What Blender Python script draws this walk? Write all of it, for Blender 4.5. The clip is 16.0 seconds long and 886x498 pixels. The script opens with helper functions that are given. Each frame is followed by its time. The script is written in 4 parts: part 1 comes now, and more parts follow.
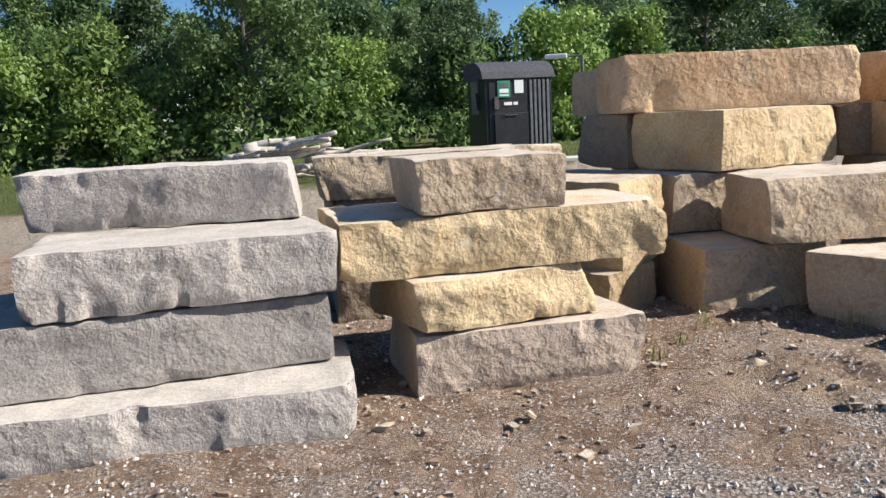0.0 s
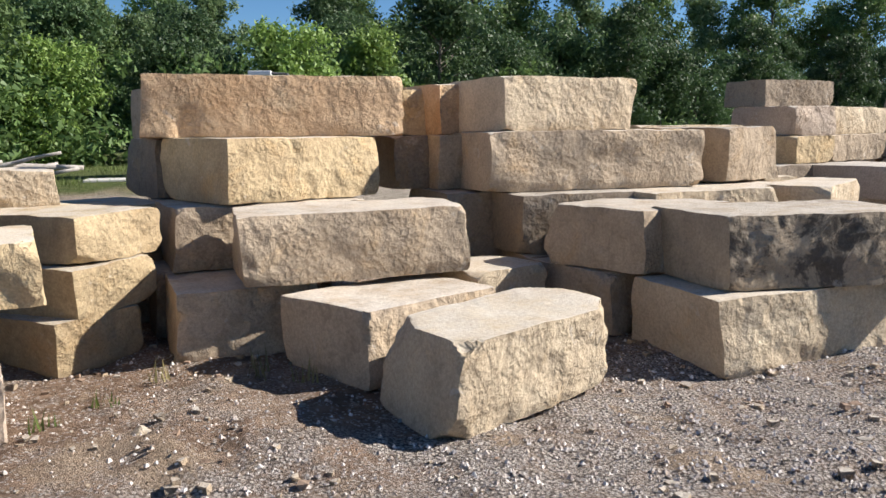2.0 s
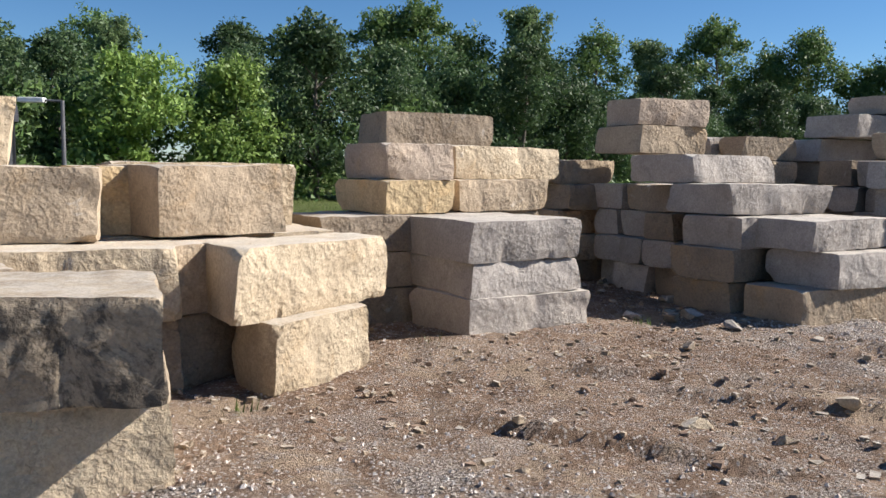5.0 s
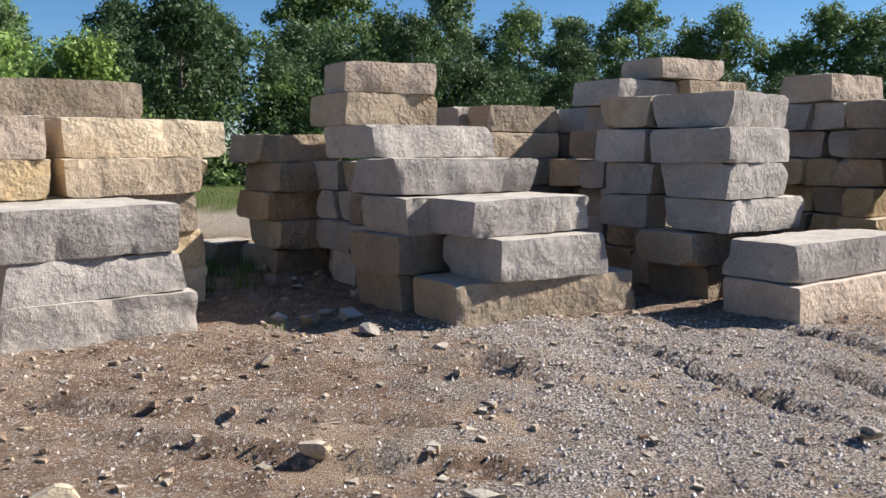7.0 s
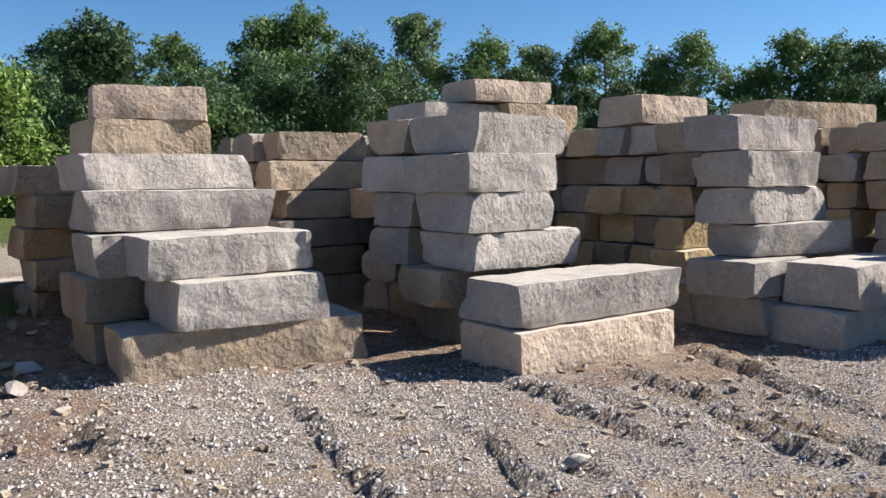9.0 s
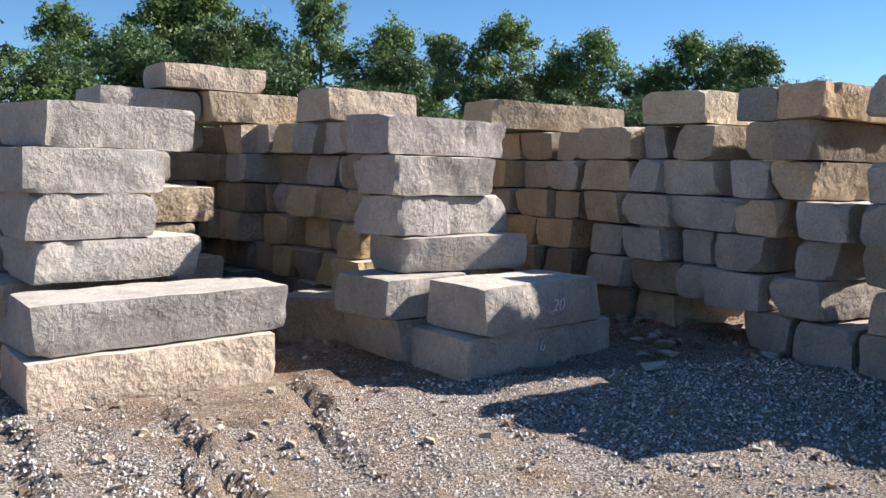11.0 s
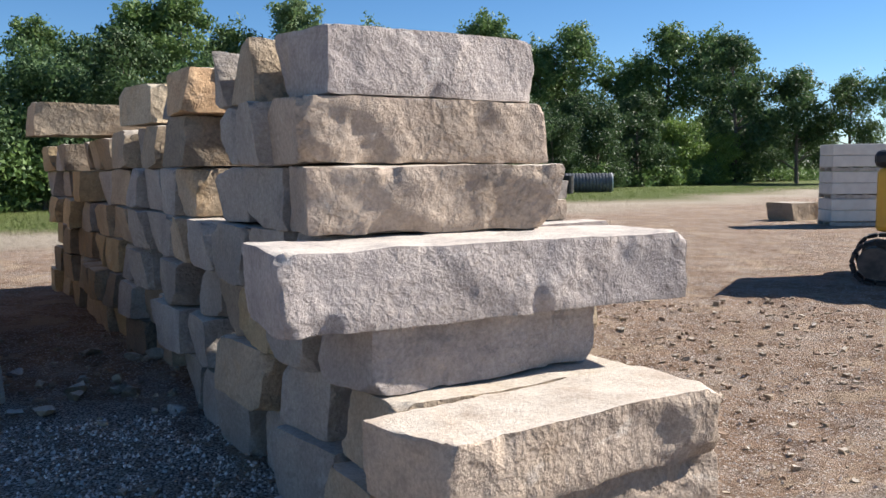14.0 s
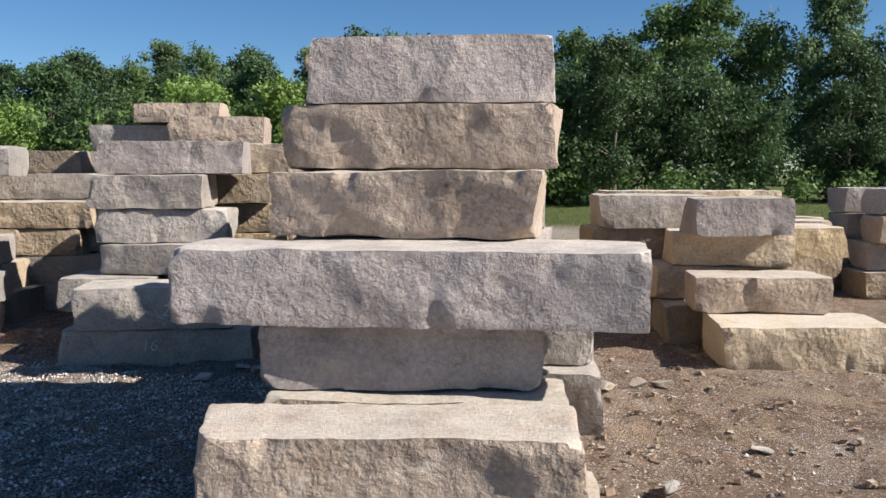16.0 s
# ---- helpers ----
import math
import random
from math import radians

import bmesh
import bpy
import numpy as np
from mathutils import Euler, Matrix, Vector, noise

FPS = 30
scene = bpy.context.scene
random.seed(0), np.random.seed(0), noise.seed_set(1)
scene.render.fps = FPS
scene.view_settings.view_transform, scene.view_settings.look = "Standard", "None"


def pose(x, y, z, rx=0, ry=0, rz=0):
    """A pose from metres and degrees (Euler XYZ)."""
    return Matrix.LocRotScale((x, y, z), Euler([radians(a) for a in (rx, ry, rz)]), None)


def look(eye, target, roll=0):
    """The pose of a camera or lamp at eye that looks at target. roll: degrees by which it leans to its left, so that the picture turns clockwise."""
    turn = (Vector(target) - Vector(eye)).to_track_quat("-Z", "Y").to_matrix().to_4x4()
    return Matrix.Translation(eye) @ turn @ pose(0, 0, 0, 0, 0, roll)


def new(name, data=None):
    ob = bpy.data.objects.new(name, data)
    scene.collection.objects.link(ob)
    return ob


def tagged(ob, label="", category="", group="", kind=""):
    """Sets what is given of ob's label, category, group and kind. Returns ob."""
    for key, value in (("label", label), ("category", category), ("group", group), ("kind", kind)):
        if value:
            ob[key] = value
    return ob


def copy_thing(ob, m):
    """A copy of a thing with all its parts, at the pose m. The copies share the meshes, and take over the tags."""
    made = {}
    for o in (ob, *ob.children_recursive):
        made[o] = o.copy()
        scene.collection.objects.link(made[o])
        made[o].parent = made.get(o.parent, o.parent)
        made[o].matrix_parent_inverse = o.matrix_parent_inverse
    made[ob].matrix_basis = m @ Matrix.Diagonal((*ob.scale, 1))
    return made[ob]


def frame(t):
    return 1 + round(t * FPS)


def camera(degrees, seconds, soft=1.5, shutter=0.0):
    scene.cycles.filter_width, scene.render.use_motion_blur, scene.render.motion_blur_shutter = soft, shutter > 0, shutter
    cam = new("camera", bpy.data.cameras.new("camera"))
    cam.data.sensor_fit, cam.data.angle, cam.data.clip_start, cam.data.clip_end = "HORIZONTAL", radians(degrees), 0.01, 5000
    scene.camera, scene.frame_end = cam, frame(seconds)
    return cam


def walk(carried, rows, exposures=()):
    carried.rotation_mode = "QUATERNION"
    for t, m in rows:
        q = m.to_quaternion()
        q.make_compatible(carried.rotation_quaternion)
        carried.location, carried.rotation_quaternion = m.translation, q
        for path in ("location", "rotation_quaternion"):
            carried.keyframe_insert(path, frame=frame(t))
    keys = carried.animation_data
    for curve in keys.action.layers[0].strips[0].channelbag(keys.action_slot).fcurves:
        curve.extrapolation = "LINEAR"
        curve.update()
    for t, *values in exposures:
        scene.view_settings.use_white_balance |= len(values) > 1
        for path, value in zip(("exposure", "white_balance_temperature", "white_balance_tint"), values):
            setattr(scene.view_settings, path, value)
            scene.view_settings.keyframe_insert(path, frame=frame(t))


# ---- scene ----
cam = camera(55.9, 16.0)
PATH = [
    (0, (0.487, -1.781, 1.482), (0.099, 0.157, 1.177), -2.9),
    (0.5, (0.931, -1.59, 1.495), (0.643, 0.371, 1.228), -1.6),
    (1, (1.376, -1.38, 1.486), (1.167, 0.593, 1.23), -0.3),
    (1.5, (1.94, -1.23, 1.518), (1.901, 0.75, 1.235), 0.2),
    (2, (2.578, -0.988, 1.492), (2.699, 0.988, 1.211), -0.6),
    (2.5, (3.26, -0.724, 1.503), (3.454, 1.252, 1.262), 0.5),
    (3, (4.026, -0.425, 1.484), (4.227, 1.557, 1.306), 1.1),
    (3.5, (4.841, -0.138, 1.475), (5.008, 1.849, 1.318), 1.2),
    (4, (5.637, 0.176, 1.483), (5.772, 2.164, 1.312), 1.1),
    (4.5, (6.432, 0.445, 1.48), (6.573, 2.432, 1.301), 0.7),
    (5, (7.226, 0.707, 1.483), (7.401, 2.691, 1.295), 0.7),
    (5.2, (7.54, 0.83, 1.471), (7.716, 2.813, 1.279), 0.7),
    (7.3, (10.575, 1.837, 1.434), (10.876, 3.801, 1.201), -0.3),
    (7.5, (10.75, 1.855, 1.443), (11.033, 3.822, 1.213), -0.8),
    (8, (11.212, 1.98, 1.453), (11.457, 3.956, 1.271), 0.6),
    (8.5, (11.846, 2.104, 1.438), (12.084, 4.083, 1.274), 0.6),
    (9, (12.6, 2.254, 1.424), (12.926, 4.221, 1.26), -0.8),
    (9.2, (12.887, 2.283, 1.423), (13.252, 4.242, 1.249), -1.0),
    (11.3, (15.717, 2.591, 1.598), (16.241, 4.511, 1.398), 1.3),
    (11.5, (16.076, 2.61, 1.617), (16.61, 4.526, 1.411), 1.2),
    (12, (17.012, 2.675, 1.628), (17.594, 4.576, 1.41), 0.9),
    (12.5, (17.786, 2.722, 1.624), (18.409, 4.608, 1.39), 0.3),
    (13, (18.658, 2.735, 1.595), (19.271, 4.624, 1.362), -0.2),
    (13.5, (19.511, 2.703, 1.632), (20.082, 4.607, 1.407), -1.3),
    (14, (20.314, 2.726, 1.668), (20.77, 4.664, 1.476), -0.5),
    (14.5, (21.063, 2.793, 1.652), (21.211, 4.777, 1.452), 0.4),
    (15, (21.755, 2.883, 1.66), (21.565, 4.853, 1.372), -0.2),
    (15.5, (22.269, 2.957, 1.668), (21.685, 4.857, 1.447), -1.1),
    (16, (23.032, 3.051, 1.681), (22.263, 4.889, 1.496), -0.2),
]
walk(cam, [(t, look(eye, target, roll)) for t, eye, target, roll in PATH],
     [(0, 0.88), (2.5, 0.80), (5, 0.80), (9, 1.02), (11.3, 1.25), (12.5, 1.46), (13.5, 1.24), (14.5, 0.92), (16, 0.70)])

# ---- sky and sun ----
SUN_EL, SUN_AZ = 36.0, 86.0          # degrees above the horizon; clockwise from +y
world = bpy.data.worlds.new("sky")
scene.world = world
world.use_nodes = True
wn, wl = world.node_tree.nodes, world.node_tree.links
sky = wn.new("ShaderNodeTexSky")
sky.sky_type, sky.sun_disc = "NISHITA", False
sky.sun_elevation, sky.sun_rotation = radians(SUN_EL), radians(SUN_AZ)
sky.air_density, sky.dust_density, sky.ozone_density, sky.altitude = 1.0, 0.0, 5.0, 1500
tint = wn.new("ShaderNodeHueSaturation")
tint.inputs["Saturation"].default_value = 1.14
wl.new(sky.outputs[0], tint.inputs["Color"])
wl.new(tint.outputs[0], wn["Background"].inputs[0])
wn["Background"].inputs[1].default_value = 0.065
sun = new("sun", bpy.data.lights.new("sun", "SUN"))
sun.data.energy, sun.data.angle, sun.data.color = 5.0, radians(0.6), (1.0, 0.95, 0.875)
a, e = radians(SUN_AZ), radians(SUN_EL)
sun.matrix_world = look((30, 0, 30), (30 - math.sin(a) * math.cos(e), -math.cos(a) * math.cos(e), 30 - math.sin(e)))

# ---- small tools ----
def sm(lo, hi, v):
    t = np.clip((v - lo) / (hi - lo), 0, 1)
    return t * t * (3 - 2 * t)


def vnoise(p):
    """Smooth value noise in -1..1 for rows of points."""
    i = np.floor(p).astype(np.int64)
    f = p - i
    u = f * f * (3 - 2 * f)
    out = 0
    for dx in (0, 1):
        for dy in (0, 1):
            for dz in (0, 1):
                h = (i[:, 0] + dx) * 374761393 + (i[:, 1] + dy) * 668265263 + (i[:, 2] + dz) * 2147483647
                h = (h ^ (h >> 13)) * 1274126177 & 0x7FFFFFFF
                h = (h ^ (h >> 16)) & 0xFFFF
                w = (u[:, 0] if dx else 1 - u[:, 0]) * (u[:, 1] if dy else 1 - u[:, 1]) * (u[:, 2] if dz else 1 - u[:, 2])
                out = out + w * (h / 32767.5 - 1)
    return out


def fbm(p, octaves=4, gain=0.5):
    out, amp = 0, 1.0
    for k in range(octaves):
        out = out + amp * vnoise(p * 2**k + 17.3 * k)
        amp *= gain
    return out


def mesh_of(name, verts, faces, mat, smooth=None):
    me = bpy.data.meshes.new(name)
    me.from_pydata(verts, [], faces)
    if mat:
        me.materials.append(mat)
    if smooth is not None:
        me.polygons.foreach_set("use_smooth", np.ones(len(me.polygons), bool))
        me.set_sharp_from_angle(angle=radians(smooth))
    me.update()
    return me


def part(name, bm, material, parent, label=""):
    me = bpy.data.meshes.new(name)
    bm.to_mesh(me)
    bm.free()
    me.materials.append(material)
    ob = new(name, me)
    ob.parent = parent
    return tagged(ob, label) if label else ob


def box(bm, lo, hi, bevel=0.0, m=None):
    """A bevelled box from corner to corner in bm."""
    c = [(l + h) / 2 for l, h in zip(lo, hi)]
    s = [h - l for l, h in zip(lo, hi)]
    made = bmesh.ops.create_cube(bm, size=1, matrix=(m or Matrix()) @ Matrix.Translation(c) @ Matrix.Diagonal((*s, 1)))
    if bevel:
        edges = list({ed for v in made["verts"] for ed in v.link_edges})
        bmesh.ops.bevel(bm, geom=edges, offset=bevel, segments=2, affect="EDGES", profile=0.5)
    return bm


def rod(bm, p, q, r1, r2=None, n=10, cap=True):
    p, q = Vector(p), Vector(q)
    m = Matrix.Translation((p + q) / 2) @ (q - p).to_track_quat("Z", "Y").to_matrix().to_4x4()
    bmesh.ops.create_cone(bm, segments=n, radius1=r1, radius2=r1 if r2 is None else r2, depth=(q - p).length, matrix=m, cap_ends=cap)
    return bm


# ---- materials ----
class Nodes:
    def __init__(self, name):
        self.mat = bpy.data.materials.new(name)
        self.mat.use_nodes = True
        self.n, self.l = self.mat.node_tree.nodes, self.mat.node_tree.links
        self.b = self.n["Principled BSDF"]
        tc, oi = self.add("ShaderNodeTexCoord"), self.add("ShaderNodeObjectInfo")
        self.rand = oi.outputs["Random"]
        mul = self.add("ShaderNodeVectorMath", operation="SCALE")
        mul.inputs[0].default_value = (37.0, 53.0, 71.0)
        self.l.new(self.rand, mul.inputs["Scale"])
        shift = self.add("ShaderNodeVectorMath", operation="ADD")
        self.l.new(tc.outputs["Object"], shift.inputs[0])
        self.l.new(mul.outputs[0], shift.inputs[1])
        self.own, self.flat, self.facing = shift.outputs[0], tc.outputs["Object"], tc.outputs["Normal"]

    def add(self, kind, **kw):
        nd = self.n.new(kind)
        for k, v in kw.items():
            setattr(nd, k, v)
        return nd

    def noise(self, scale, detail=4, rough=0.55, vec=None, distort=0.0):
        nd = self.add("ShaderNodeTexNoise")
        nd.inputs["Scale"].default_value, nd.inputs["Detail"].default_value = scale, detail
        nd.inputs["Roughness"].default_value, nd.inputs["Distortion"].default_value = rough, distort
        self.l.new(vec or self.own, nd.inputs["Vector"])
        return nd.outputs[0]

    def ramp(self, fac, lo, hi):
        nd = self.add("ShaderNodeMapRange", interpolation_type="SMOOTHSTEP")
        nd.inputs["From Min"].default_value, nd.inputs["From Max"].default_value = lo, hi
        self.l.new(fac, nd.inputs["Value"])
        return nd.outputs[0]

    def mul(self, x, y):
        nd = self.add("ShaderNodeMath", operation="MULTIPLY")
        for k, v in enumerate((x, y)):
            if isinstance(v, (int, float)):
                nd.inputs[k].default_value = v
            else:
                self.l.new(v, nd.inputs[k])
        return nd.outputs[0]

    def mix(self, fac, x, y, blend="MIX"):
        nd = self.add("ShaderNodeMix", data_type="RGBA", blend_type=blend)
        for sock, v in ((nd.inputs["Factor"], fac), (nd.inputs["A"], x), (nd.inputs["B"], y)):
            if isinstance(v, (int, float)):
                sock.default_value = v
            elif isinstance(v, tuple):
                sock.default_value = (*v, 1)
            else:
                self.l.new(v, sock)
        return nd.outputs["Result"]

    def chips(self, scale):
        wob = self.add("ShaderNodeTexNoise")
        wob.inputs["Scale"].default_value, wob.inputs["Detail"].default_value = scale * 0.9, 3
        self.l.new(self.own, wob.inputs["Vector"])
        vec = self.add("ShaderNodeVectorMath", operation="MULTIPLY_ADD")
        vec.inputs[1].default_value = (1.1 / scale,) * 3
        self.l.new(wob.outputs["Color"], vec.inputs[0])
        self.l.new(self.own, vec.inputs[2])
        nd = self.add("ShaderNodeTexVoronoi", feature="F1")
        nd.inputs["Scale"].default_value = scale
        self.l.new(vec.outputs[0], nd.inputs["Vector"])
        return nd.outputs["Distance"]

    def bump(self, height, dist, strength=1.0, below=None):
        nd = self.add("ShaderNodeBump")
        nd.inputs["Distance"].default_value, nd.inputs["Strength"].default_value = dist, strength
        self.l.new(height, nd.inputs["Height"])
        if below:
            self.l.new(below, nd.inputs["Normal"])
        return nd.outputs[0]

    def done(self, color, rough=0.9, normal=None, metal=0.0, spec=0.3):
        if isinstance(color, tuple):
            self.b.inputs["Base Color"].default_value = (*color, 1)
        else:
            self.l.new(color, self.b.inputs["Base Color"])
        self.b.inputs["Roughness"].default_value = rough
        self.b.inputs["Metallic"].default_value = metal
        self.b.inputs["Specular IOR Level"].default_value = spec
        if normal:
            self.l.new(normal, self.b.inputs["Normal"])
        return self.mat


def stone_mat(name, base, other, stain, amount=0.35, dark=0.0, relief=0.85):
    """Split sandstone or limestone: two tones, rusty or grey staining, pits and grain."""
    k = Nodes(name)
    tone = k.ramp(k.noise(1.6, 5, 0.6), 0.36, 0.66)
    col = k.mix(tone, base, other)
    patch = k.ramp(k.noise(2.3, 6, 0.65, distort=0.6), 0.66 - 0.3 * amount, 0.80)
    col = k.mix(k.mul(patch, 0.8), col, stain)
    blot = k.ramp(k.noise(7.5, 5, 0.7, distort=0.8), 0.50, 0.66)
    col = k.mix(k.mul(blot, 0.42), col, tuple(0.70 * c for c in other))
    side = k.add("ShaderNodeSeparateXYZ")
    k.l.new(k.facing, side.inputs[0])
    if dark:
        crust = k.ramp(k.noise(2.6, 9, 0.74, distort=0.5), 0.49, 0.57)
        crust = k.mul(crust, k.ramp(side.outputs["Y"], -0.35, -0.75))
        col = k.mix(k.mul(crust, 0.82), col, (0.06, 0.052, 0.046))
    # pale stone dust on the sawn tops, their sunlit brightness painted in with it
    sunlit_dust = k.mul(k.ramp(side.outputs["Z"], 0.75, 0.95), k.ramp(k.noise(3.7, 6, 0.7), 0.25, 0.62))
    col = k.mix(k.mul(sunlit_dust, 0.7), col, (0.58, 0.53, 0.47))
    grain = k.ramp(k.noise(46, 5, 0.75), 0.28, 0.72)
    col = k.mix(0.42, col, k.mix(grain, (0.30, 0.29, 0.28), (0.78, 0.77, 0.75)), "OVERLAY")
    pits = k.ramp(k.noise(19, 7, 0.78), 0.54, 0.66)
    col = k.mix(k.mul(pits, 0.25), col, tuple(0.55 * c for c in base))
    # pale scuffs left by forks and chains, and hairline veins
    scuff = k.mul(k.ramp(k.noise(2.9, 4, 0.55, distort=1.8), 0.64, 0.69), k.ramp(k.noise(14, 4, 0.7), 0.42, 0.6))
    col = k.mix(k.mul(scuff, 0.30), col, (0.62, 0.59, 0.55))
    vary = k.add("ShaderNodeHueSaturation")
    val = k.add("ShaderNodeMapRange")
    val.inputs["To Min"].default_value, val.inputs["To Max"].default_value = 0.86, 1.12
    k.l.new(k.rand, val.inputs["Value"])
    k.l.new(val.outputs[0], vary.inputs["Value"])
    k.l.new(col, vary.inputs["Color"])
    # scalloped chips on the broken faces, smoother on the sawn tops
    faced = k.add("ShaderNodeMath", operation="ABSOLUTE")
    k.l.new(side.outputs["Y"], faced.inputs[0])
    worn = k.add("ShaderNodeMapRange")
    worn.inputs["To Min"].default_value, worn.inputs["To Max"].default_value = 0.35, 1.0
    k.l.new(faced.outputs[0], worn.inputs["Value"])
    broken = k.mul(k.ramp(side.outputs["Z"], 0.9, 0.6), worn.outputs[0])
    n = k.bump(k.mul(broken, k.noise(9, 5, 0.6, distort=0.3)), 0.036 * relief, 1.0)
    patchy = k.mul(broken, k.ramp(k.noise(2.3, 3, 0.6), 0.36, 0.64))
    n = k.bump(k.mul(patchy, k.noise(27, 5, 0.66, distort=0.4)), 0.024, 1.0, n)
    for size, depth in ((9, 0.012), (24, 0.015)):
        n = k.bump(k.mul(patchy, k.chips(size)), depth * relief, 1.0, n)
    n = k.bump(k.noise(75, 4, 0.65), 0.0075, 1.0, n)
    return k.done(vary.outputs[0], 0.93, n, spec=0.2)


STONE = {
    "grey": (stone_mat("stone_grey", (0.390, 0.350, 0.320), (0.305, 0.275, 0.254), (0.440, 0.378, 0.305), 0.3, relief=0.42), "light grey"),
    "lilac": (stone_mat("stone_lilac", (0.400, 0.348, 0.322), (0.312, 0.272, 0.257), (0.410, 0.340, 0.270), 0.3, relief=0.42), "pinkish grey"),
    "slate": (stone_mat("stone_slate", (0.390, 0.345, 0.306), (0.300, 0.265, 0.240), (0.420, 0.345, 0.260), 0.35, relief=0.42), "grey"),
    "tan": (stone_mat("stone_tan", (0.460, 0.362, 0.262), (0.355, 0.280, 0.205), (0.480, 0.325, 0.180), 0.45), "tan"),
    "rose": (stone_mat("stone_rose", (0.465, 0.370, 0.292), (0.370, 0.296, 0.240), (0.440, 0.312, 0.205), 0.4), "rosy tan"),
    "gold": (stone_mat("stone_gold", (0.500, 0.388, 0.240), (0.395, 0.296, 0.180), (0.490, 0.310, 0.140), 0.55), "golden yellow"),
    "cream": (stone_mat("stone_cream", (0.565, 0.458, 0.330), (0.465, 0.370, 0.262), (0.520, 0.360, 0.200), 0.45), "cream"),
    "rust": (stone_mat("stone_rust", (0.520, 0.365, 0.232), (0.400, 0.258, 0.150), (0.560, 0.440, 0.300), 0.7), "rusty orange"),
    # a brown stone, with the shade on low and rear blocks in its colour
    "brown": (stone_mat("stone_brown", (0.315, 0.252, 0.188), (0.240, 0.192, 0.148), (0.380, 0.255, 0.135), 0.45), "shaded brown"),
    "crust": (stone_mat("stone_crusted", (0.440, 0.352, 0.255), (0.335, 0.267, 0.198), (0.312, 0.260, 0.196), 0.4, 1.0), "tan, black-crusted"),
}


def ground_mat():
    k = Nodes("gravel_ground")
    at = lambda nm: k.add("ShaderNodeAttribute", attribute_name=nm).outputs["Fac"]
    grit, road, grass = at("grit"), at("road"), at("grass")
    big, mid = k.noise(0.9, 5, 0.6, k.flat), k.noise(5, 6, 0.65, k.flat)
    dirt = k.mix(k.ramp(mid, 0.3, 0.7), (0.235, 0.152, 0.105), (0.46, 0.315, 0.22))
    dirt = k.mix(k.ramp(big, 0.45, 0.68), dirt, (0.50, 0.37, 0.275))
    clod = k.ramp(k.noise(13, 7, 0.75, k.flat), 0.50, 0.62)
    dirt = k.mix(k.mul(clod, 0.55), dirt, (0.18, 0.118, 0.083))
    cell = k.add("ShaderNodeTexVoronoi", feature="F1", voronoi_dimensions="2D")
    cell.inputs["Scale"].default_value, cell.inputs["Randomness"].default_value = 54, 1.0
    k.l.new(k.flat, cell.inputs["Vector"])
    fine = k.add("ShaderNodeTexVoronoi", feature="F1", voronoi_dimensions="2D")
    fine.inputs["Scale"].default_value = 105
    k.l.new(k.flat, fine.inputs["Vector"])
    sep = k.add("ShaderNodeSeparateColor")
    k.l.new(cell.outputs["Color"], sep.inputs[0])
    chips = k.mix(sep.outputs[0], (0.44, 0.375, 0.335), (0.88, 0.80, 0.74))
    chips = k.mix(k.mul(sep.outputs[1], 0.45), chips, (0.55, 0.42, 0.31))
    edge = k.ramp(cell.outputs["Distance"], 0.66, 0.30)
    chips = k.mix(edge, (0.23, 0.19, 0.165), chips)
    cover = k.mix(k.ramp(k.noise(1.9, 7, 0.72, k.flat), 0.42, 0.58), (0, 0, 0), (1, 1, 1))
    amount = k.add("ShaderNodeMath", operation="MULTIPLY_ADD", use_clamp=True)
    k.l.new(grit, amount.inputs[0])
    amount.inputs[1].default_value = 1.2
    sub = k.add("ShaderNodeMath", operation="SUBTRACT")
    k.l.new(cover, sub.inputs[0])
    sub.inputs[1].default_value = 0.66
    k.l.new(sub.outputs[0], amount.inputs[2])
    scatter = k.ramp(sep.outputs[2], 0.72, 0.78)
    dirt = k.mix(k.mul(scatter, edge), dirt, chips)
    col = k.mix(amount.outputs[0], dirt, chips)
    # ochre pans of dried mud, and damp darker streaks
    pan = k.ramp(k.noise(1.15, 6, 0.68, k.flat, 0.6), 0.55, 0.61)
    col = k.mix(k.mul(pan, 0.75), col, (0.52, 0.385, 0.27))
    damp = k.ramp(k.noise(3.3, 6, 0.72, k.flat, 0.4), 0.585, 0.65)
    col = k.mix(k.mul(damp, 0.5), col, (0.15, 0.11, 0.085))
    lane = k.mix(k.ramp(mid, 0.35, 0.7), (0.44, 0.37, 0.29), (0.54, 0.46, 0.37))
    col = k.mix(road, col, lane)
    green = k.mix(k.ramp(mid, 0.3, 0.7), (0.075, 0.115, 0.03), (0.15, 0.175, 0.055))
    col = k.mix(grass, col, green)
    h = k.mix(amount.outputs[0], mid, edge)
    n = k.bump(h, 0.04, 1.0)
    n = k.bump(fine.outputs["Distance"], 0.012, 0.9, n)
    n = k.bump(k.noise(20, 8, 0.78, k.flat), 0.055, 1.0, n)
    return k.done(col, 0.95, n, spec=0.15)


def plain_mat(name, c1, c2, scale=6.0, rough=0.6, metal=0.0, bump=0.002, spec=0.4):
    k = Nodes(name)
    col = k.mix(k.ramp(k.noise(scale, 6, 0.65), 0.35, 0.68), c1, c2)
    return k.done(col, rough, k.bump(k.noise(scale * 8, 4, 0.6), bump, 0.5), metal, spec)


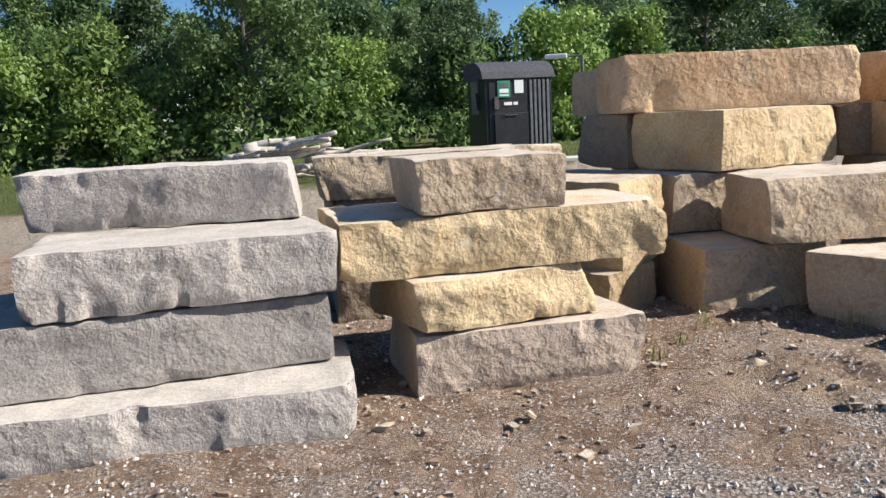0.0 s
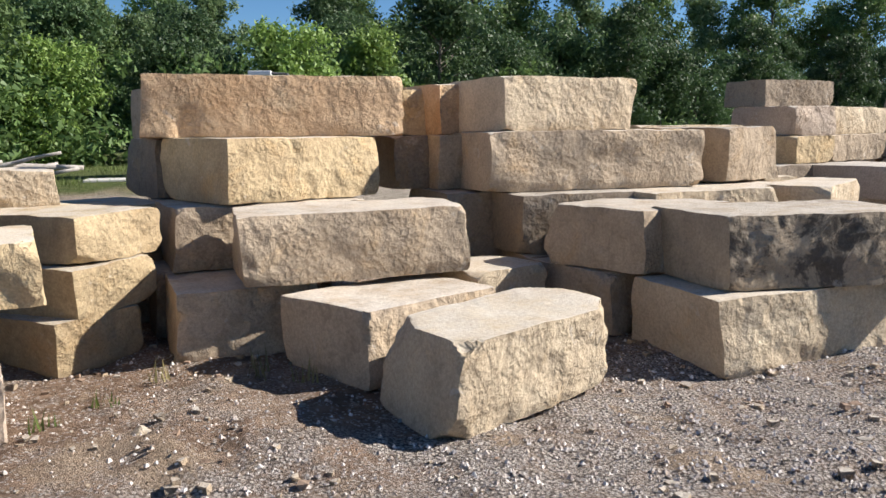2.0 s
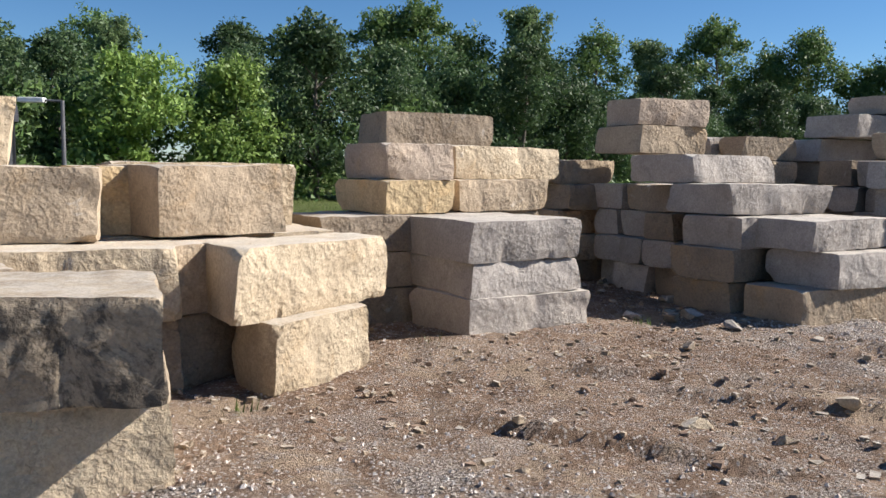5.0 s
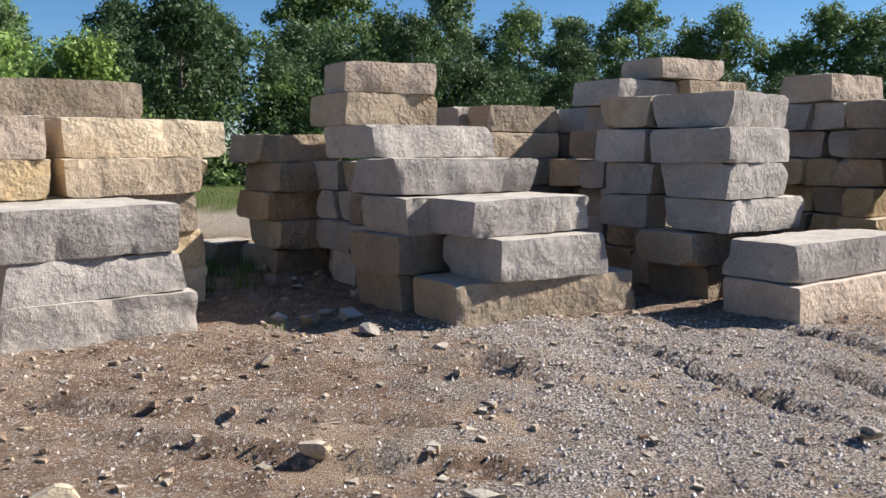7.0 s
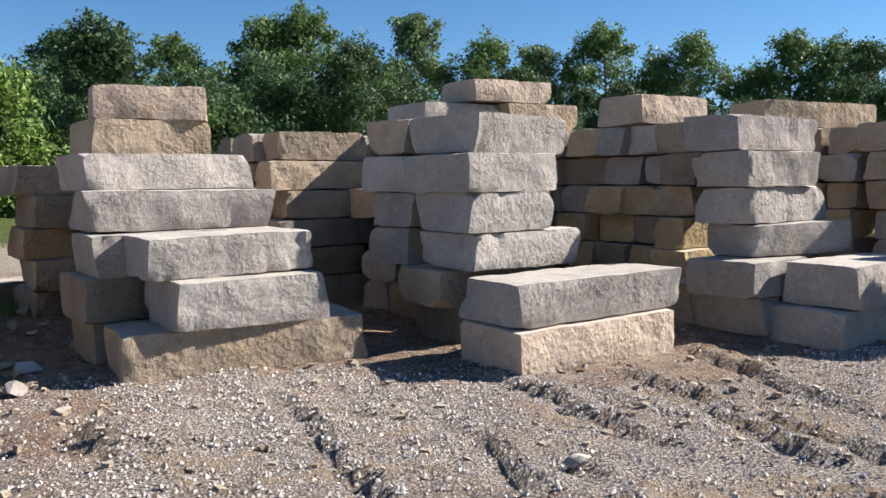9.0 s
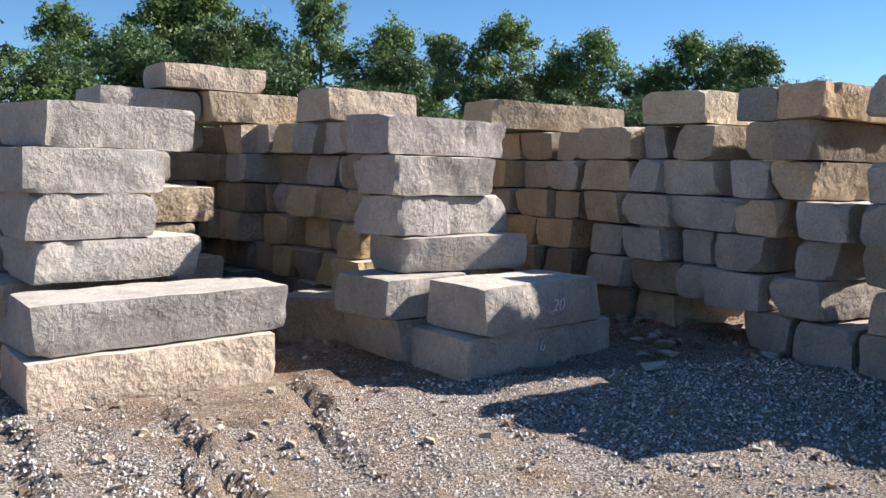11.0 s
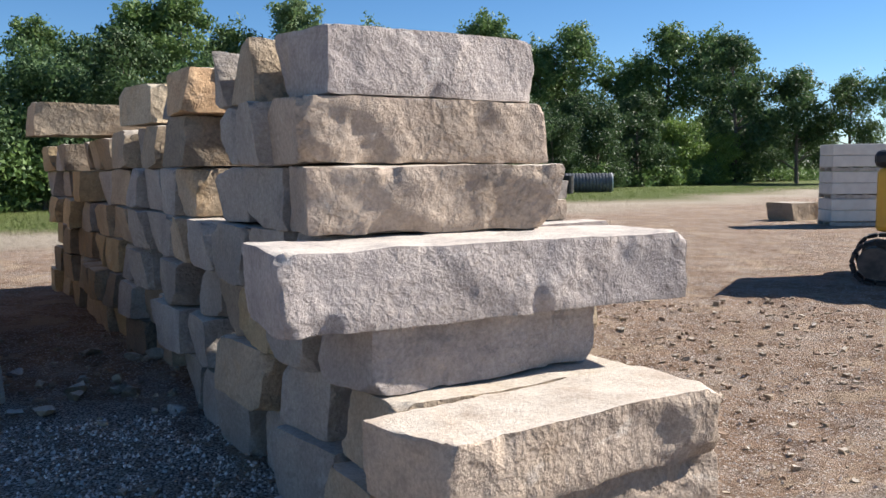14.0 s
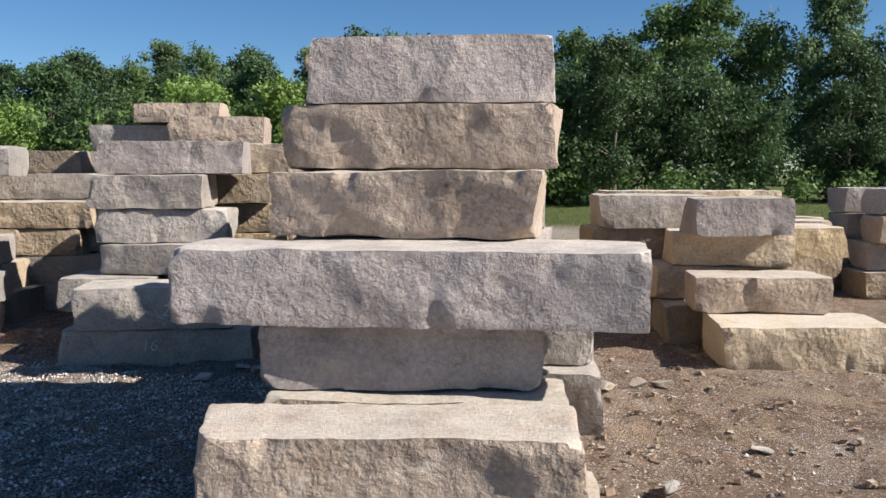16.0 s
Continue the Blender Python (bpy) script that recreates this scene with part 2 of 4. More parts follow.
def leaf_mat(name, c1, c2):
    k = Nodes(name)
    geo = k.add("ShaderNodeNewGeometry")
    col = k.mix(geo.outputs["Random Per Island"], c1, c2)
    hue = k.add("ShaderNodeHueSaturation")
    rng = k.add("ShaderNodeMapRange")
    rng.inputs["To Min"].default_value, rng.inputs["To Max"].default_value = 0.75, 1.25
    k.l.new(k.rand, rng.inputs["Value"])
    k.l.new(rng.outputs[0], hue.inputs["Value"])
    k.l.new(col, hue.inputs["Color"])
    k.done(hue.outputs[0], 0.55, spec=0.35)
    tr = k.add("ShaderNodeBsdfTranslucent")
    k.l.new(hue.outputs[0], tr.inputs[0])
    ms = k.add("ShaderNodeMixShader")
    ms.inputs[0].default_value = 0.34
    k.l.new(k.b.outputs[0], ms.inputs[1])
    k.l.new(tr.outputs[0], ms.inputs[2])
    k.l.new(ms.outputs[0], k.n["Material Output"].inputs["Surface"])
    return k.mat


GROUND = ground_mat()
BARK = plain_mat("bark", (0.10, 0.085, 0.07), (0.19, 0.165, 0.14), 9, 0.9, 0, 0.01, 0.2)
LEAF = {
    "mid": leaf_mat("leaves_mid", (0.077, 0.139, 0.042), (0.177, 0.260, 0.085)),
    "dark": leaf_mat("leaves_dark", (0.040, 0.080, 0.031), (0.100, 0.159, 0.061)),
    "pale": leaf_mat("leaves_pale", (0.100, 0.159, 0.065), (0.201, 0.277, 0.124)),
    "bright": leaf_mat("leaves_bright", (0.124, 0.206, 0.045), (0.248, 0.342, 0.088)),
}
BLACK = plain_mat("black_panel", (0.012, 0.012, 0.014), (0.022, 0.022, 0.025), 4, 0.45)
RIB = plain_mat("grey_ribbed_metal", (0.10, 0.10, 0.105), (0.16, 0.16, 0.165), 5, 0.5)
SHINGLE = plain_mat("dark_roofing", (0.045, 0.045, 0.055), (0.075, 0.075, 0.085), 14, 0.8)
WHITE = plain_mat("white_paint", (0.72, 0.72, 0.70), (0.80, 0.80, 0.79), 3, 0.5)
GREEN = plain_mat("green_sign", (0.02, 0.22, 0.13), (0.03, 0.27, 0.16), 3, 0.5)
YELLOW = plain_mat("machine_yellow", (0.62, 0.35, 0.04), (0.55, 0.30, 0.04), 2, 0.42)
RUBBER = plain_mat("black_rubber", (0.02, 0.02, 0.021), (0.05, 0.045, 0.04), 7, 0.85)
STEEL = plain_mat("dark_steel", (0.05, 0.05, 0.05), (0.11, 0.10, 0.09), 5, 0.6, 0.4)
GLASS = plain_mat("dark_glass", (0.015, 0.018, 0.02), (0.02, 0.022, 0.025), 1, 0.08, 0, 0.0, 0.6)
WOOD = plain_mat("weathered_wood", (0.30, 0.27, 0.23), (0.46, 0.42, 0.37), 8, 0.85, 0, 0.006)
DEADWOOD = plain_mat("bleached_wood", (0.34, 0.30, 0.26), (0.52, 0.47, 0.42), 8, 0.9, 0, 0.008)
SLAB = plain_mat("pale_sawn_stone", (0.62, 0.59, 0.53), (0.54, 0.51, 0.46), 3, 0.85, 0, 0.004)
RED = plain_mat("red_paint", (0.45, 0.04, 0.03), (0.35, 0.04, 0.03), 3, 0.5)
STRAW = leaf_mat("dry_grass", (0.20, 0.18, 0.07), (0.34, 0.29, 0.14))
GRASS = leaf_mat("green_grass", (0.09, 0.14, 0.03), (0.18, 0.22, 0.06))

# ---- ground: one sheet to the horizon ----
def rise(x, y):
    """Height of the yard: level under the stacks, climbing a little far behind them."""
    return 0.40 * sm(11, 20, y) * sm(9, -1, x)


def zones(x, y):
    q = np.stack([x, y, 0 * x], -1)
    w = 1.2 * vnoise(q * 0.35) + 0.5 * vnoise(q * 1.1)
    grit = sm(4.8, 3.2, y - 0.12 * x + 0.7 * w) * sm(-3, 1, x) * 0.75 + 0.25 * sm(6, 2, y)
    for cx, cy, r in ((13.0, 6.2, 2.9), (16.2, 5.5, 2.6), (18.6, 6.6, 3.3), (4.2, 1.8, 2.2), (9.0, 3.0, 1.5)):
        grit = np.maximum(grit, sm(r + 0.8, r - 0.8, np.hypot(x - cx, (y - cy) * 1.1) + 0.5 * w))
    for cx, cy, r in ((9.4, 6.3, 2.2), (1.2, 3.8, 1.8), (-0.8, 2.2, 0.9), (24.0, 8.2, 3.2)):
        grit = grit * (1 - 0.85 * sm(r + 0.7, r - 0.7, np.hypot(x - cx, y - cy) + 0.5 * w))
    line = y - (15.0 + 0.58 * x) + 0.6 * w
    road = sm(-3.0, -1.6, line) * sm(4.2, 3.0, line)
    grass = sm(3.4, 4.4, line + 0.8 * vnoise(q * 2.3)) * 0.95
    return grit, road, grass


def spread(lo, hi, step, far):
    core = np.arange(lo, hi + 1e-6, step)
    out, d = [], step
    while sum(out) < far:
        d *= 1.22
        out.append(d)
    tail = np.cumsum(out)
    return np.concatenate([lo - tail[::-1], core, hi + tail])


gx, gy = spread(-4, 26, 0.07, 1800), spread(0.6, 12, 0.06, 1800)
X, Y = [v.ravel() for v in np.meshgrid(gx, gy)]
near = sm(-8, -4, X) * sm(32, 27, X) * sm(-3, 0, Y) * sm(18, 12, Y)
Q = np.stack([X, Y, 0 * X], -1)
bumps = 0.018 * fbm(Q * 1.1) + 0.022 * fbm(Q * 4.5, 3) + 0.020 * np.abs(fbm(Q * 8, 2))
# ruts left by crawler tracks, running away from the walker
for rx, ry, ang, ln in ((12.64, 6.74, 105, 0.95), (13.52, 6.3, 95, 0.45), (15.2, 6.8, 109, 1.1), (15.05, 6.45, 101, 0.6), (15.8, 7.85, 94, 0.9), (14.2, 7.2, 112, 0.7), (8.6, 5.0, 150, 0.8), (9.6, 6.4, 165, 1.2), (10.2, 5.6, 160, 1.0), (17.3, 5.2, 130, 1.0), (5.2, 2.6, 20, 0.8)):
    ca, sa = math.cos(radians(ang)), math.sin(radians(ang))
    al, ac = (X - rx) * ca + (Y - ry) * sa, -(X - rx) * sa + (Y - ry) * ca
    ac = ac + 0.07 * vnoise(Q * 2.0) + 0.03 * vnoise(Q * 9.0)
    fade = sm(ln * 1.5, ln * 0.7, np.abs(al))
    bumps = bumps + fade * (0.048 * np.exp(-((ac + 0.11) / 0.065) ** 2) - 0.055 * np.exp(-(ac / 0.065) ** 2))
# low heaps of scraped gravel
for hx, hy, hr, hh in ((1.75, 2.95, 0.5, 0.09), (14.0, 5.6, 0.5, 0.07), (11.6, 7.0, 0.45, 0.10), (5.6, 2.6, 0.6, 0.07), (18.9, 5.5, 0.4, 0.08), (22.0, 8.9, 0.5, 0.06)):
    bumps = bumps + hh * np.exp(-((X - hx) ** 2 + (Y - hy) ** 2) / hr**2) * (1 + 0.6 * fbm(Q * 7, 2))
# the yard's gentle dips and swells
for hx, hy, hr, hh in ((4.5, 3.6, 1.3, -0.075), (8.3, 7.6, 1.3, 0.06), (11.3, 8.1, 1.3, 0.05), (17.0, 8.2, 1.4, -0.05), (-0.5, 2.2, 1.0, -0.03), (1.9, 3.1, 0.8, -0.03)):
    bumps = bumps + hh * np.exp(-((X - hx) ** 2 + (Y - hy) ** 2) / hr**2)
Z = rise(X, Y) + near * (bumps - 0.004) - 0.004
nx, ny = len(gx), len(gy)
idx = np.arange(nx * ny).reshape(ny, nx)
quads = np.stack([idx[:-1, :-1], idx[:-1, 1:], idx[1:, 1:], idx[1:, :-1]], -1).reshape(-1, 4)
gm = mesh_of("ground", np.stack([X, Y, Z], -1).tolist(), quads.tolist(), GROUND, 180)
for nm, vals in zip(("grit", "road", "grass"), zones(X, Y)):
    gm.attributes.new(nm, "FLOAT", "POINT").data.foreach_set("value", np.clip(vals, 0, 1).astype(np.float32))
ground = tagged(new("ground", gm), "brown dirt and crushed grey gravel yard with ruts", "ground", kind="structure")


def ground_z(x, y):
    return float(rise(np.array([float(x)]), np.array([float(y)]))[0])


# ---- stone blocks ----
seed_count = [0]


def surface_lattice(n):
    """Integer lattice points on a box of n cells a side, and its quads."""
    grids, quads, base = [], [], 0
    for ax in range(3):
        u, v = [k for k in range(3) if k != ax]
        for side in (0, n[ax]):
            a, b = np.meshgrid(np.arange(n[u] + 1), np.arange(n[v] + 1), indexing="ij")
            p = np.zeros((a.size, 3), int)
            p[:, u], p[:, v], p[:, ax] = a.ravel(), b.ravel(), side
            i = base + np.arange(a.size).reshape(a.shape)
            f = np.stack([i[:-1, :-1], i[1:, :-1], i[1:, 1:], i[:-1, 1:]], -1).reshape(-1, 4)
            if (side == 0) != (ax == 1):
                f = f[:, ::-1]
            grids.append(p)
            quads.append(f)
            base += a.size
    p = np.concatenate(grids)
    uniq, inv = np.unique(p, axis=0, return_inverse=True)
    return uniq, inv.ravel()[np.concatenate(quads)]


def block_mesh(L, D, H, seed, step, rough, skew, slant):
    rng = np.random.RandomState(seed)
    n = [max(3, int(round(v / st))) for v, st in ((L, step), (D, step * 1.9), (H, step))]
    ip, faces = surface_lattice(n)
    t = ip / np.array(n)
    on_lo, on_hi = ip == 0, ip == np.array(n)
    size = np.array([L, D, H])
    p = t * size
    # rounded edges
    r = 0.005 + 0.007 * rng.rand()
    rr = r * np.clip(1 + 2.0 * fbm(p * 6 + seed * 3.1, 4), 0.15, 3.5)[:, None]
    inner = np.clip(p, rr, size - rr)
    off = p - inner
    ln = np.linalg.norm(off, axis=1, keepdims=True)
    p = np.where(ln > 1e-6, inner + off / np.maximum(ln, 1e-6) * np.minimum(ln, rr), p)
    # corners knocked off, and spalls along the long edges and the upright ones
    wob = 0.012 * fbm(p * 9 + seed * 1.7, 3)
    for cx in (0, 1):
        for cy in (0, 1):
            for cz in (0, 1):
                c = np.array([cx * L, cy * D, cz * H])
                nrm = np.array([2 * cx - 1, 2 * cy - 1, 2 * cz - 1]) * rng.uniform(0.25, 1.0, 3)
                nrm /= np.linalg.norm(nrm)
                depth = (0.008 + 0.055 * rng.rand() ** 2.2) * skew
                over = np.maximum((p - c) @ nrm + depth + wob, 0)
                p = p - over[:, None] * nrm
    for _ in range(int(4 + 5 * L)):
        up = rng.rand() < 0.22
        c = np.array([rng.randint(2) * L if up else rng.rand() * L, 0.0 if rng.rand() < 0.75 else D, rng.rand() * H if up else rng.randint(2) * H])
        nrm = np.sign(c - size / 2) * rng.uniform(0.35, 1.0, 3)
        nrm[2 if up else 0] = rng.uniform(-0.2, 0.2)
        nrm[1] = np.sign(nrm[1])
        nrm[2] *= 0.25
        nrm /= np.linalg.norm(nrm)
        reach, depth = rng.uniform(0.04, 0.13), 0.005 + 0.026 * rng.rand() ** 2
        along = np.abs(p[:, 2 if up else 0] - c[2 if up else 0])
        over = np.maximum((p - c) @ nrm + depth + 0.6 * wob, 0) * sm(reach, reach * 0.5, along)
        p = p - over[:, None] * nrm
    # corners out of square
    jit = (rng.rand(2, 2, 2, 3) - 0.5) * np.array([0.085, 0.07, 0.014]) * skew
    for cx in (0, 1):
        for cy in (0, 1):
            for cz in (0, 1):
                w = (t[:, 0] if cx else 1 - t[:, 0]) * (t[:, 1] if cy else 1 - t[:, 1]) * (t[:, 2] if cz else 1 - t[:, 2])
                p = p + w[:, None] * jit[cx, cy, cz]
    q = p + seed * 7.7
    # split faces: shell-shaped scallops with ridges between, over a broad swell, with a gritty skin
    warp = p + 0.07 * np.stack([fbm(q * 5 + k, 3) for k in (1, 40, 80)], -1)
    cells = rng.rand(max(8, int(17 * L * (H + 0.25))), 3) * size
    dist = ((warp[:, None] - cells[None]) ** 2 * np.array([1.0, 0.35, 0.8])).sum(-1)
    tilt = (rng.rand(len(cells), 3) - 0.5) * [4.0, 3.0, 4.0]
    planes = ((warp[:, None] - cells[None]) * tilt[None]).sum(-1)
    scoop = np.clip((dist * 11 + planes * 0.5 + 0.5 * rng.rand(len(cells))).min(1), -0.6, 1.0)
    swell = fbm(q * [1.7, 1.7, 2.6], 3)
    grit = fbm(q * [17, 17, 14], 2, 0.7)
    calm = 0.35 + 0.65 * sm(-0.25, 0.35, fbm(q * 1.3 + 9, 2))
    arris = 0.45 + 0.55 * sm(0, 0.07, np.minimum(p[:, 2], H - p[:, 2]))
    front = rough * arris * (0.50 * swell + 1.0 * (scoop - 0.2) * calm + 0.15 * grit * calm)
    ends = 0.45 * rough * (0.9 * fbm(q * 2.4 + 31, 3) + 0.6 * scoop + 0.2 * grit)
    flat = 0.007 * fbm(q * 4.5 + 77, 4)
    sgn = on_hi.astype(float) - on_lo.astype(float)
    p[:, 1] += sgn[:, 1] * front
    p[:, 0] += sgn[:, 0] * ends
    p[:, 2] += sgn[:, 2] * flat
    # ends that run back askew
    p[:, 0] += slant * p[:, 1]
    return p, faces


def block(x, y, heading, L, D, H, z0, tone, group, rough=0.03, skew=1.0, step=None, note="", slant=0.0):
    """One quarried block: front lower left corner, heading of its front face, length, depth, height."""
    seed_count[0] += 1
    seed = seed_count[0]
    gap = math.hypot(x + L / 2 - min(max(x, 0), 23), y - (-1.5 + 0.2 * min(max(x, 0), 23)))
    step = step or (0.020 if gap < 5.2 else 0.027 if gap < 6.5 else 0.042 if gap < 9 else 0.065)
    p, faces = block_mesh(L, D, H - 0.006, seed, step, rough, skew, slant)
    mat, colour = STONE[tone]
    ob = new("stone_block", mesh_of("stone_block", p.tolist(), faces.tolist(), mat, 27))
    ob.matrix_world = pose(x, y, z0 + 0.003, 0, 0, heading)
    long = "long" if L > 1.6 else "short" if L < 0.9 else "rectangular"
    where = "resting on the gravel" if z0 < 0.1 else "stacked on other blocks"
    return tagged(ob, f"{note or colour} rough-split {long} stone block {where}", "stone block", group)


def between(p, q, z0, z1, D, tone, group, **kw):
    """A block whose front face runs from p to q."""
    return block(p[0], p[1], math.degrees(math.atan2(q[1] - p[1], q[0] - p[0])), math.hypot(q[0] - p[0], q[1] - p[1]), D, z1 - z0, z0, tone, group, **kw)


CHALK = plain_mat("chalk", (0.78, 0.78, 0.80), (0.45, 0.45, 0.47), 30, 0.95)


def chalk_mark(stone, text, x, z):
    """A number scrawled on a block's front face."""
    crv = bpy.data.curves.new("chalk_mark", "FONT")
    crv.body, crv.size, crv.align_x, crv.offset, crv.extrude, crv.shear = text, 0.15, "CENTER", -0.0035, 0.005, 0.15
    tmp = bpy.data.objects.new("chalk_mark", crv)
    me = bpy.data.meshes.new_from_object(tmp)
    bpy.data.objects.remove(tmp)
    me.materials.clear()
    me.materials.append(CHALK)
    front = min(v.co.y for v in stone.data.vertices if abs(v.co.x - x) < 0.12 and z < v.co.z < z + 0.12)
    ob = new("chalk_mark", me)
    ob.parent = stone
    ob.matrix_local = pose(x, front + 0.002, z, 90, 0, 0)


# grey steps at the start
G = "grey stepped stack"
between((-2.62, 1.13), (-0.70, 1.97), -0.03, 0.245, 0.95, "grey", G)
between((-2.55, 1.45), (-0.94, 2.32), 0.245, 0.62, 0.95, "grey", G)
between((-2.25, 1.59), (-0.91, 2.29), 0.62, 0.95, 0.95, "grey", G)
between((-2.80, 2.38), (-1.33, 2.86), 0.95, 1.30, 0.60, "grey", G)
# golden stack
G = "golden stack"
between((-0.53, 2.50), (0.64, 3.04), -0.03, 0.325, 0.85, "rose", G, note="greyish tan")
between((-0.54, 2.49), (0.38, 3.06), 0.325, 0.63, 0.85, "gold", G, rough=0.06)
between((-0.92, 2.45), (0.79, 3.25), 0.63, 0.97, 0.90, "gold", G, rough=0.04)
between((-0.53, 2.61), (0.25, 2.98), 0.97, 1.275, 0.75, "tan", G)
between((-1.55, 4.00), (-0.20, 4.55), 0.93, 1.25, 0.80, "tan", G)
between((-1.70, 4.55), (0.10, 5.30), 0.93, 1.24, 0.90, "cream", G)
between((-1.50, 4.10), (-0.10, 4.65), 0.47, 0.93, 1.10, "brown", G)
between((-1.50, 4.10), (-0.10, 4.65), -0.03, 0.47, 1.10, "brown", G)
between((0.60, 4.37), (0.92, 5.09), 0.66, 0.975, 1.10, "gold", G)
between((0.58, 4.28), (0.92, 4.95), 0.33, 0.66, 1.00, "gold", G)
between((0.50, 4.20), (0.85, 4.80), -0.03, 0.33, 1.00, "gold", G)
between((0.10, 5.15), (0.80, 6.00), 0.62, 0.94, 0.90, "cream", G)
between((0.00, 5.15), (0.75, 6.00), -0.03, 0.62, 0.90, "tan", G)
# golden and rusty tall stack
G = "rusty tall stack"
between((1.15, 4.40), (2.10, 4.72), -0.03, 0.465, 1.20, "tan", G)
between((0.85, 5.20), (2.10, 5.65), -0.03, 0.47, 1.20, "brown", G)
between((1.00, 5.15), (2.40, 5.75), 0.47, 0.95, 1.10, "tan", G)
between((1.62, 4.45), (3.15, 4.93), 0.49, 0.965, 0.80, "tan", G, rough=0.045)
between((1.39, 5.23), (2.48, 6.19), 0.96, 1.455, 0.95, "gold", G)
between((0.66, 5.95), (1.45, 6.40), 0.95, 1.45, 0.80, "brown", G)
between((0.62, 5.75), (2.69, 6.25), 1.45, 1.955, 0.95, "rust", G, rough=0.024)
between((0.55, 6.45), (1.30, 6.85), 1.45, 1.90, 0.80, "tan", G)
block(2.87, 2.87, 44.0, 1.40, 0.72, 0.50, -0.03, "cream", G, skew=2.0, rough=0.035, slant=0.22)
block(2.45, 3.78, 42.0, 1.15, 0.85, 0.48, -0.03, "tan", G, rough=0.03)
between((3.20, 4.95), (3.75, 5.35), -0.03, 0.47, 0.60, "cream", G)
# tan long stack
G = "tan long stack"
between((3.72, 5.72), (4.85, 6.05), -0.03, 0.46, 1.00, "brown", G)
between((3.62, 5.74), (4.75, 6.05), 0.46, 0.965, 1.00, "brown", G, note="shaded brown")
between((3.05, 6.15), (3.60, 6.35), -0.03, 0.96, 0.90, "brown", G)
between((3.40, 5.97), (5.38, 6.48), 0.965, 1.475, 0.95, "tan", G, rough=0.045)
between((2.62, 6.62), (3.00, 6.74), 0.96, 1.45, 0.90, "brown", G)
between((2.98, 6.50), (3.38, 6.62), 0.96, 1.45, 0.90, "tan", G)
between((3.52, 6.09), (4.81, 6.62), 1.475, 1.95, 0.95, "cream", G)
between((2.58, 6.90), (2.95, 7.05), 1.45, 1.88, 0.90, "gold", G)
between((3.02, 6.72), (3.45, 6.90), 1.45, 1.92, 0.90, "rust", G)
between((5.20, 6.85), (5.62, 7.10), 0.98, 1.49, 0.70, "gold", G)
between((5.71, 6.72), (6.53, 7.42), 0.98, 1.50, 1.00, "tan", G)
between((5.20, 7.60), (6.55, 8.25), 0.98, 1.52, 0.80, "cream", G)
between((5.00, 6.75), (6.90, 7.75), 0.47, 0.975, 1.50, "cream", G)
between((5.05, 6.80), (6.90, 7.80), -0.03, 0.47, 1.50, "brown", G)
# black-crusted pair
G = "crusted pair"
between((4.64, 4.00), (6.34, 4.60), -0.10, 0.43, 0.95, "cream", G, rough=0.035)
between((4.76, 4.22), (6.37, 4.38), 0.43, 0.93, 0.90, "crust", G, rough=0.04, slant=-0.22)
between((4.38, 4.78), (5.30, 5.45), 0.44, 0.92, 0.95, "tan", G)
between((4.20, 4.95), (5.20, 5.60), -0.03, 0.44, 0.95, "brown", G)
between((4.70, 5.75), (6.00, 6.20), 0.48, 0.965, 0.85, "cream", G)
between((4.70, 5.80), (6.00, 6.25), -0.03, 0.48, 0.85, "brown", G)
# cream pair beyond it
G = "cream pair"
between((6.62, 6.05), (7.23, 6.95), -0.03, 0.47, 0.52, "cream", G, skew=1.4, slant=0.4)
between((6.36, 6.10), (7.33, 7.26), 0.47, 0.965, 0.55, "cream", G, skew=1.4, rough=0.035, slant=0.45)
between((5.82, 6.30), (6.50, 6.95), 0.47, 0.96, 0.60, "tan", G)
between((5.85, 6.35), (6.50, 7.00), -0.03, 0.47, 0.60, "brown", G)
# grey stack of three with a mixed top
G = "grey triple stack"
between((8.08, 7.79), (9.31, 8.43), -0.03, 0.37, 1.00, "slate", G, rough=0.04)
between((8.12, 7.86), (9.22, 8.45), 0.37, 0.68, 1.10, "grey", G)
between((8.11, 7.85), (9.20, 8.45), 0.68, 1.05, 1.20, "grey", G)
between((7.37, 8.71), (8.06, 9.12), 1.05, 1.385, 0.95, "gold", G)
between((8.17, 9.28), (9.20, 9.90), 1.06, 1.39, 0.80, "tan", G)
between((7.40, 8.78), (8.06, 9.10), 1.385, 1.75, 0.95, "rose", G)
between((8.10, 9.40), (9.37, 10.18), 1.39, 1.745, 0.80, "cream", G)
between((7.42, 9.62), (8.62, 10.22), 1.75, 2.10, 0.70, "brown", G)
between((6.80, 8.30), (7.90, 8.90), 0.70, 1.05, 1.00, "brown", G)
between((6.85, 8.35), (7.95, 8.95), 0.35, 0.70, 1.00, "tan", G)
between((6.85, 8.40), (7.95, 9.00), -0.03, 0.35, 1.00, "brown", G)
between((7.85, 9.25), (9.15, 9.95), 0.70, 1.06, 1.00, "brown", G)
between((7.85, 9.30), (9.15, 10.0), 0.35, 0.70, 1.00, "gold", G)
between((7.85, 9.30), (9.15, 10.0), -0.03, 0.35, 1.00, "cream", G)
